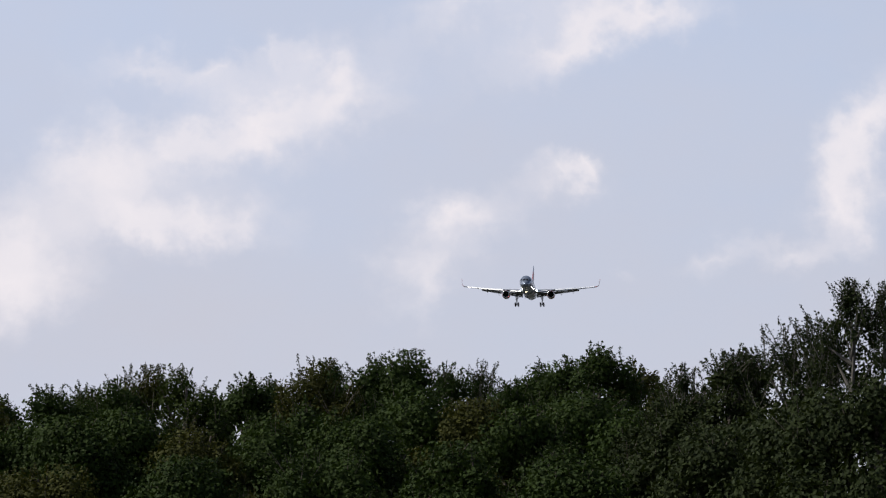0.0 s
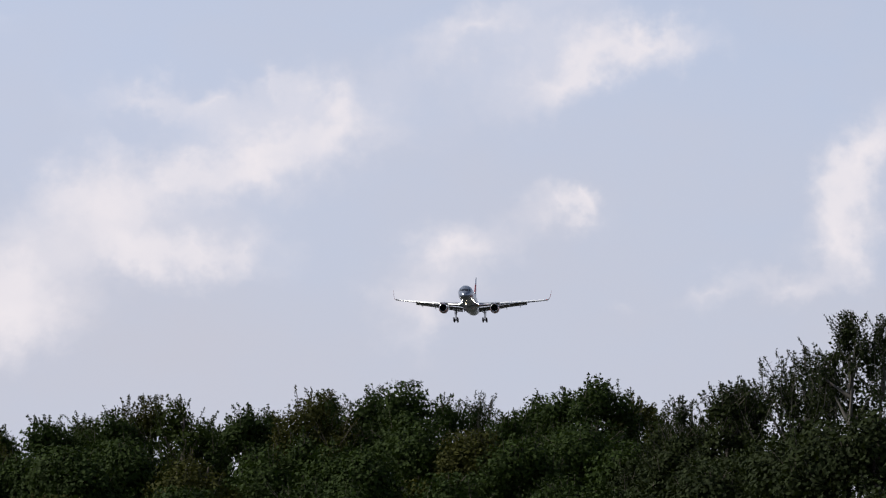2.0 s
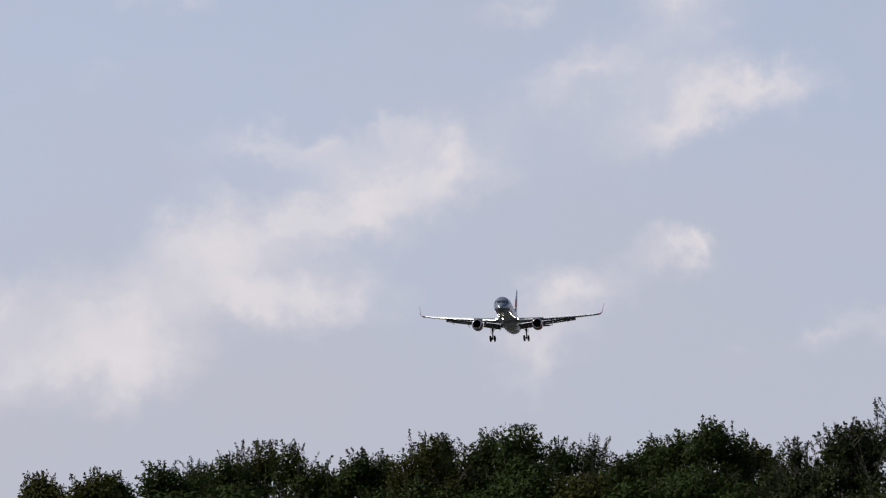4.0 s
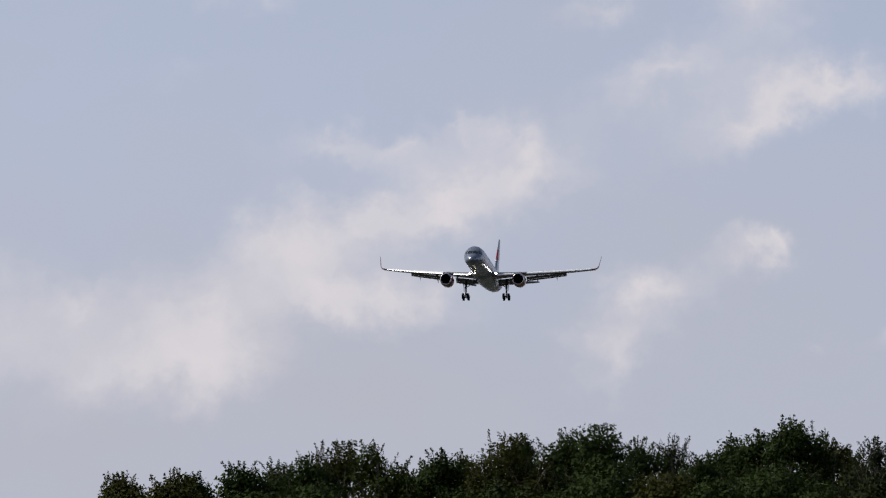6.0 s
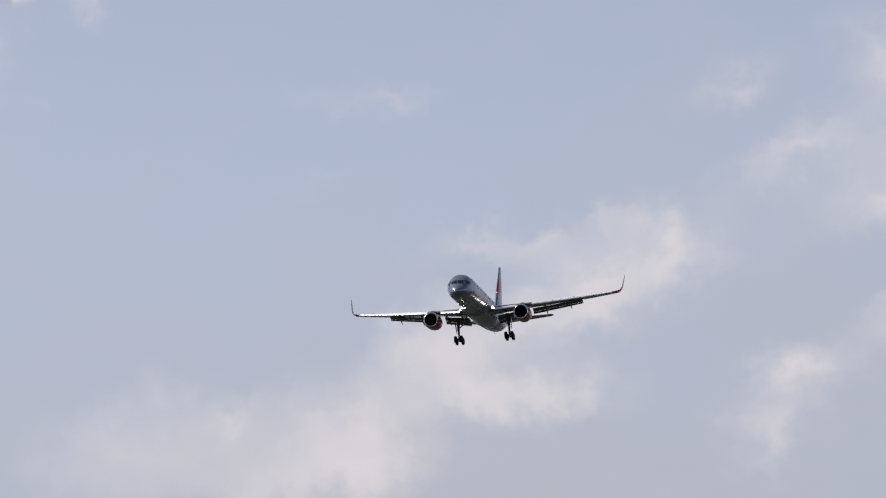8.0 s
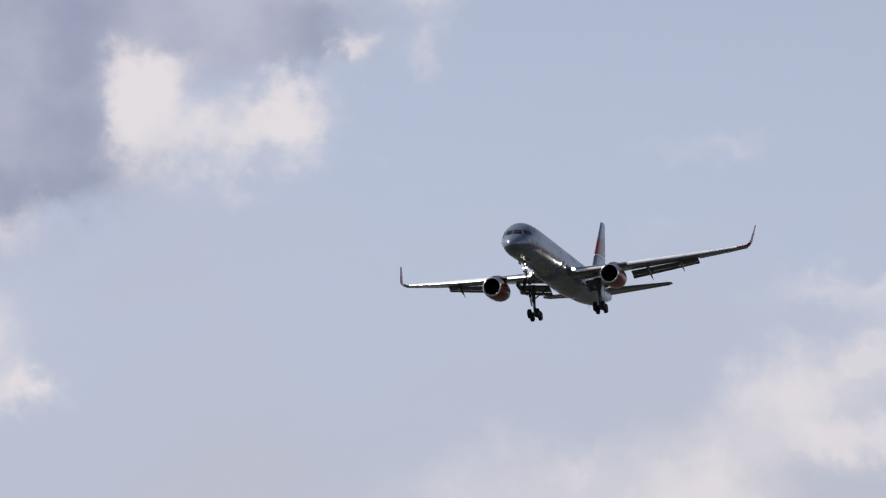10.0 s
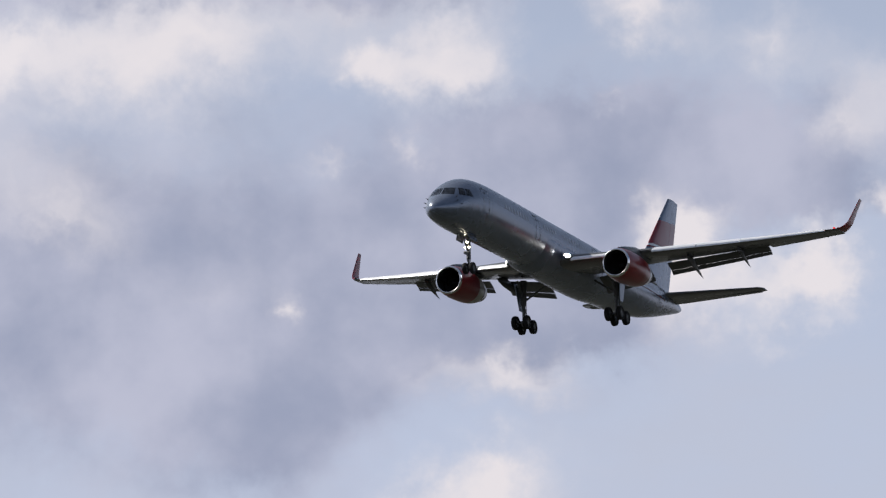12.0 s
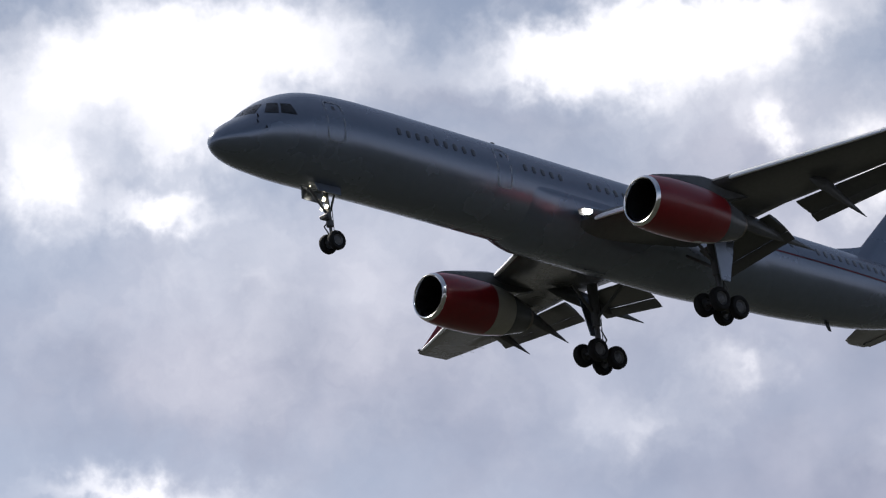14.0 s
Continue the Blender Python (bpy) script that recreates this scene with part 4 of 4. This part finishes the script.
RIGHT_TREES = [(-7.3, 127.8, 11.4, 0.8, 2), (-6.8, 129.8, 10.8, 0.9, 1), (-5.4, 119.9, 11.2, 1.1, 1), (-4.7, 120.9, 11.4, 1.1, 1), (-3.5, 115.9, 11.8, 1.2, 2), (-2.8, 118.0, 12.2, 1.1, 2), (-2.0, 115.0, 11.8, 1.3, 2), (-1.3, 112.0, 12.8, 1.0, 2), (-0.3, 112.0, 12.7, 1.4, 2), (0.8, 114.0, 12.5, 2.1, 2)]
FRONT_TREES = [(-33.2, 136.0, 9.8, 3.2, 0), (-30.6, 134.6, 10.0, 3.4, 0), (-28.9, 137.0, 10.4, 3.4, 0), (-26.2, 135.5, 10.0, 3.2, 0), (-24.3, 137.9, 10.4, 3.4, 0), (-22.3, 137.2, 10.9, 3.2, 0), (-19.8, 135.6, 10.4, 3.4, 0), (-18.0, 138.8, 11.4, 3.6, 0), (-15.8, 137.1, 10.8, 3.4, 0), (-13.7, 135.3, 10.6, 3.2, 0), (-11.9, 139.5, 11.4, 3.6, 0), (-9.5, 133.7, 10.3, 3.2, 0), (-7.7, 127.8, 10.0, 2.8, 0), (-5.7, 117.9, 8.6, 2.8, 0), (-4.3, 113.9, 8.9, 2.8, 0), (-2.9, 110.0, 9.0, 2.8, 0), (-1.7, 108.0, 9.2, 3.0, 0), (-0.4, 106.0, 9.3, 3.2, 0), (-29.3, 124.6, 7.7, 3.0, 0), (-24.5, 125.6, 8.0, 3.0, 0), (-19.9, 125.4, 8.4, 3.0, 0), (-15.4, 127.1, 8.6, 3.0, 0), (-10.8, 124.5, 8.5, 3.0, 0), (-5.5, 111.9, 8.0, 2.6, 0), (-35.0, 135.5, 9.7, 3.2, 0), (-7.2, 125.8, 10.3, 1.5, 0), (-6.3, 123.8, 9.3, 1.5, 0), (-8.4, 131.7, 10.8, 1.7, 0), (-39.3, 146.0, 11.6, 2.1, 0)]


def mesh_of_quads(name, corners, mat):
    """corners: n x 4 x 3."""
    n = len(corners)
    mesh = bpy.data.meshes.new(name)
    mesh.vertices.add(n * 4)
    mesh.vertices.foreach_set("co", np.ascontiguousarray(corners, dtype=np.float32).ravel())
    mesh.loops.add(n * 4)
    mesh.loops.foreach_set("vertex_index", np.arange(n * 4, dtype=np.int32))
    mesh.polygons.add(n)
    mesh.polygons.foreach_set("loop_start", np.arange(0, n * 4, 4, dtype=np.int32))
    mesh.update(calc_edges=True)
    mesh.materials.append(mat)
    return mesh


def build_tree(x, y, top, radius, kind, seed):
    rng = np.random.default_rng(seed)
    h = top
    name = ("oak_tree", "ash_tree", "birch_tree")[kind]
    tree = new(name)
    tree.location = (x, y, 0)
    text = ("dense dark green broadleaf tree in the tree line", "dark green tree with loose leafy shoots on top", "airy birch with small dark leaves and sky gaps")[kind]
    tagged(tree, text, "tree", "trees of the tree line")
    crown_h = min(h * 0.72, radius * (2.6 if kind < 2 else 3.4))
    mid = h - crown_h / 2 - 0.35
    # trunk and limbs
    bm = bmesh.new()
    pts = [Vector((0, 0, -0.2)), Vector((rng.normal(0, 0.12), rng.normal(0, 0.12), h * 0.35)), Vector((rng.normal(0, 0.2), rng.normal(0, 0.2), h * 0.65)), Vector((rng.normal(0, 0.25), rng.normal(0, 0.25), h * 0.93))]
    width = 0.026 * h if kind < 2 else 0.014 * h
    for i in range(3):
        tube(bm, pts[i], pts[i + 1], width * (1 - 0.3 * i), width * (0.7 - 0.3 * i) + 0.01, 8)
    part("trunk", bm, BIRCH if kind == 2 else BARK, tree)
    # lobes of the crown
    count = (30, 26, 30)[kind]
    lobes = []
    for i in range(count):
        a = rng.uniform(0, 2 * math.pi)
        u = rng.uniform(-1, 1)
        k = math.sqrt(1 - u * u) * rng.uniform(0.55, 0.95)
        taper = 1.0 - (0.45, 0.6, 0.75)[kind] * max(u, 0)
        c = np.array([radius * k * taper * math.cos(a), radius * k * taper * math.sin(a), mid + u * crown_h / 2 * 0.86])
        lobes.append((c, radius * rng.uniform(0.2, 0.42)))
    lobes.append((np.array([0, 0, h - 0.8 - radius * 0.2]), radius * 0.34))
    bm = bmesh.new()
    for c, r in lobes[::3]:
        root = Vector((0, 0, max(c[2] - radius * rng.uniform(0.6, 1.1), h * 0.25)))
        tube(bm, root, Vector(c), width * 0.35, width * 0.08 + 0.008, 6)
    sprigs = []
    for i in range((70, 90, 90)[kind]):
        c, r = lobes[int(rng.integers(0, len(lobes)))]
        if c[2] < mid - crown_h * 0.15:
            continue
        d = np.array([rng.normal(0, 0.5), rng.normal(0, 0.5), 1.0])
        d /= np.linalg.norm(d)
        start = c + d * r * 0.6
        length = rng.uniform(0.5, 1.35) if kind else rng.uniform(0.35, 1.0)
        length = min(length, max(h + 0.1 - start[2], 0.2))
        sprigs.append((start, start + d * length))
    d = np.array([0.0, 0.0, 1.0])
    sprigs.append((np.array([0, 0, h - 0.9]), np.array([0, 0, h])))
    for a, b in sprigs:
        tube(bm, Vector(a), Vector(b), 0.018, 0.006, 4)
    tagged(part("branchwork", bm, BIRCH if kind == 2 else BARK, tree), kind="stuff")
    # leaves
    centres, facing = [], []
    for c, r in lobes:
        n = int((760, 600, 300)[kind] * (r / 0.9) ** 2 * (1.0 if c[2] < mid + crown_h * 0.12 else (0.8, 0.6, 0.45)[kind])) + (50, 50, 26)[kind]
        v = rng.normal(0, 1, (n, 3))
        v /= np.linalg.norm(v, axis=1)[:, None]
        centres.append(c + v * r * (rng.uniform(0.35, 1.08, (n, 1))))
        facing.append(v + np.array([0, 0, 0.25]))
    inner = sum(len(q) for q in centres)
    for a, b in sprigs:
        n = int(np.linalg.norm(b - a) * 44) + 6
        u = rng.uniform(0, 1, (n, 1))
        centres.append(a + (b - a) * u + rng.normal(0, 0.09, (n, 3)) * (1.25 - u))
        facing.append(rng.normal(0, 0.6, (n, 3)) + np.array([0, 0, 0.4]))
    shoots = sum(len(q) for q in centres) - inner
    if kind < 2:
        n = int(1600 * (radius / 3) ** 2)
        v = rng.normal(0, 1, (n, 3))
        v /= np.linalg.norm(v, axis=1)[:, None]
        centres.append(np.array([0, 0, mid - 0.4]) + v * np.array([radius * 0.7, radius * 0.7, crown_h * 0.42]) * rng.uniform(0.2, 1, (n, 1)))
        facing.append(v)
    p = np.concatenate(centres)
    n = len(p)
    scale = np.ones((n, 1))
    scale[inner:inner + shoots] = 0.62
    scale[p[:, 2] > h + 0.05] = 0.01
    size = (0.18, 0.17, 0.14)[kind] * rng.uniform(0.6, 1.25, (n, 1)) * scale
    up = np.concatenate(facing) + rng.normal(0, 0.6, (n, 3))
    up /= np.linalg.norm(up, axis=1)[:, None]
    along = np.cross(up, rng.normal(0, 1, (n, 3)))
    along /= np.linalg.norm(along, axis=1)[:, None]
    across = np.cross(up, along)
    lift = up * size * -0.1
    quads = np.stack([p - along * size * 0.5, p + across * size * 0.3 + lift, p + along * size * 0.5, p - across * size * 0.3 + lift], 1)
    mat = LEAVES[3] if kind < 2 and seed % 5 == 0 else LEAVES[kind]
    if x > -8.5:
        mat = LEAVES[2]  # the nearer group: its shade is put into the leaf colour
    crown = new("crown", mesh_of_quads("crown", quads, mat))
    crown.parent = tree
    return tree


for i, row in enumerate(BACK_TREES + RIGHT_TREES + FRONT_TREES):
    build_tree(*row, seed=100 + i)


# ---- what moves ----
def motions():
    walk(plane, [
        (0, pose(-104.25, 1029.37, 102.75, -0.03, 0.08, -87.35)),
        (0.5, pose(-104.71, 996.03, 100.69, -0.04, -0.47, -87.46)),
        (1, pose(-105.02, 963.04, 98.88, -0.01, -0.58, -87.30)),
        (1.5, pose(-105.61, 929.46, 96.79, -0.12, -0.76, -87.38)),
        (2, pose(-105.48, 896.03, 94.93, 0.17, -0.63, -87.13)),
        (2.5, pose(-105.72, 862.36, 92.94, 0.34, -0.84, -87.08)),
        (3, pose(-105.73, 828.68, 91.63, 0.74, -1.00, -86.93)),
        (3.5, pose(-106.17, 795.38, 89.13, 0.74, -1.00, -86.86)),
        (3.7, pose(-106.07, 781.03, 88.30, 0.75, -1.04, -86.77)),
        (5.8, pose(-104.61, 636.70, 81.69, -0.35, -1.31, -86.83)),
        (6, pose(-105.70, 622.72, 80.61, -0.46, -0.60, -86.78)),
        (6.5, pose(-105.88, 591.23, 79.20, 1.02, -0.77, -87.08)),
        (7, pose(-105.58, 556.09, 77.93, 1.80, -0.19, -86.82)),
        (7.5, pose(-105.24, 521.58, 75.23, 2.00, 0.02, -86.52)),
        (8, pose(-105.35, 488.24, 73.46, 0.86, -0.16, -86.42)),
        (8.5, pose(-104.94, 452.23, 71.21, 0.83, 0.45, -86.42)),
        (8.7, pose(-105.32, 439.58, 70.35, 0.94, -0.14, -86.42)),
        (10.8, pose(-106.14, 297.84, 63.85, -0.27, -0.44, -87.50)),
        (11, pose(-105.68, 282.87, 62.82, -0.57, -0.49, -87.65)),
        (11.5, pose(-105.92, 249.41, 60.94, -1.21, -0.15, -87.78)),
        (12, pose(-106.06, 215.60, 59.16, -1.60, -0.01, -87.74)),
        (12.5, pose(-106.45, 182.45, 57.63, -0.83, 0.05, -87.60)),
        (13, pose(-104.83, 146.04, 55.26, -0.43, -0.19, -87.01)),
        (13.5, pose(-104.07, 111.57, 53.32, -0.09, -0.51, -86.35)),
        (14, pose(-106.32, 79.76, 52.78, 0.97, -1.06, -87.19)),
    ])


motions()
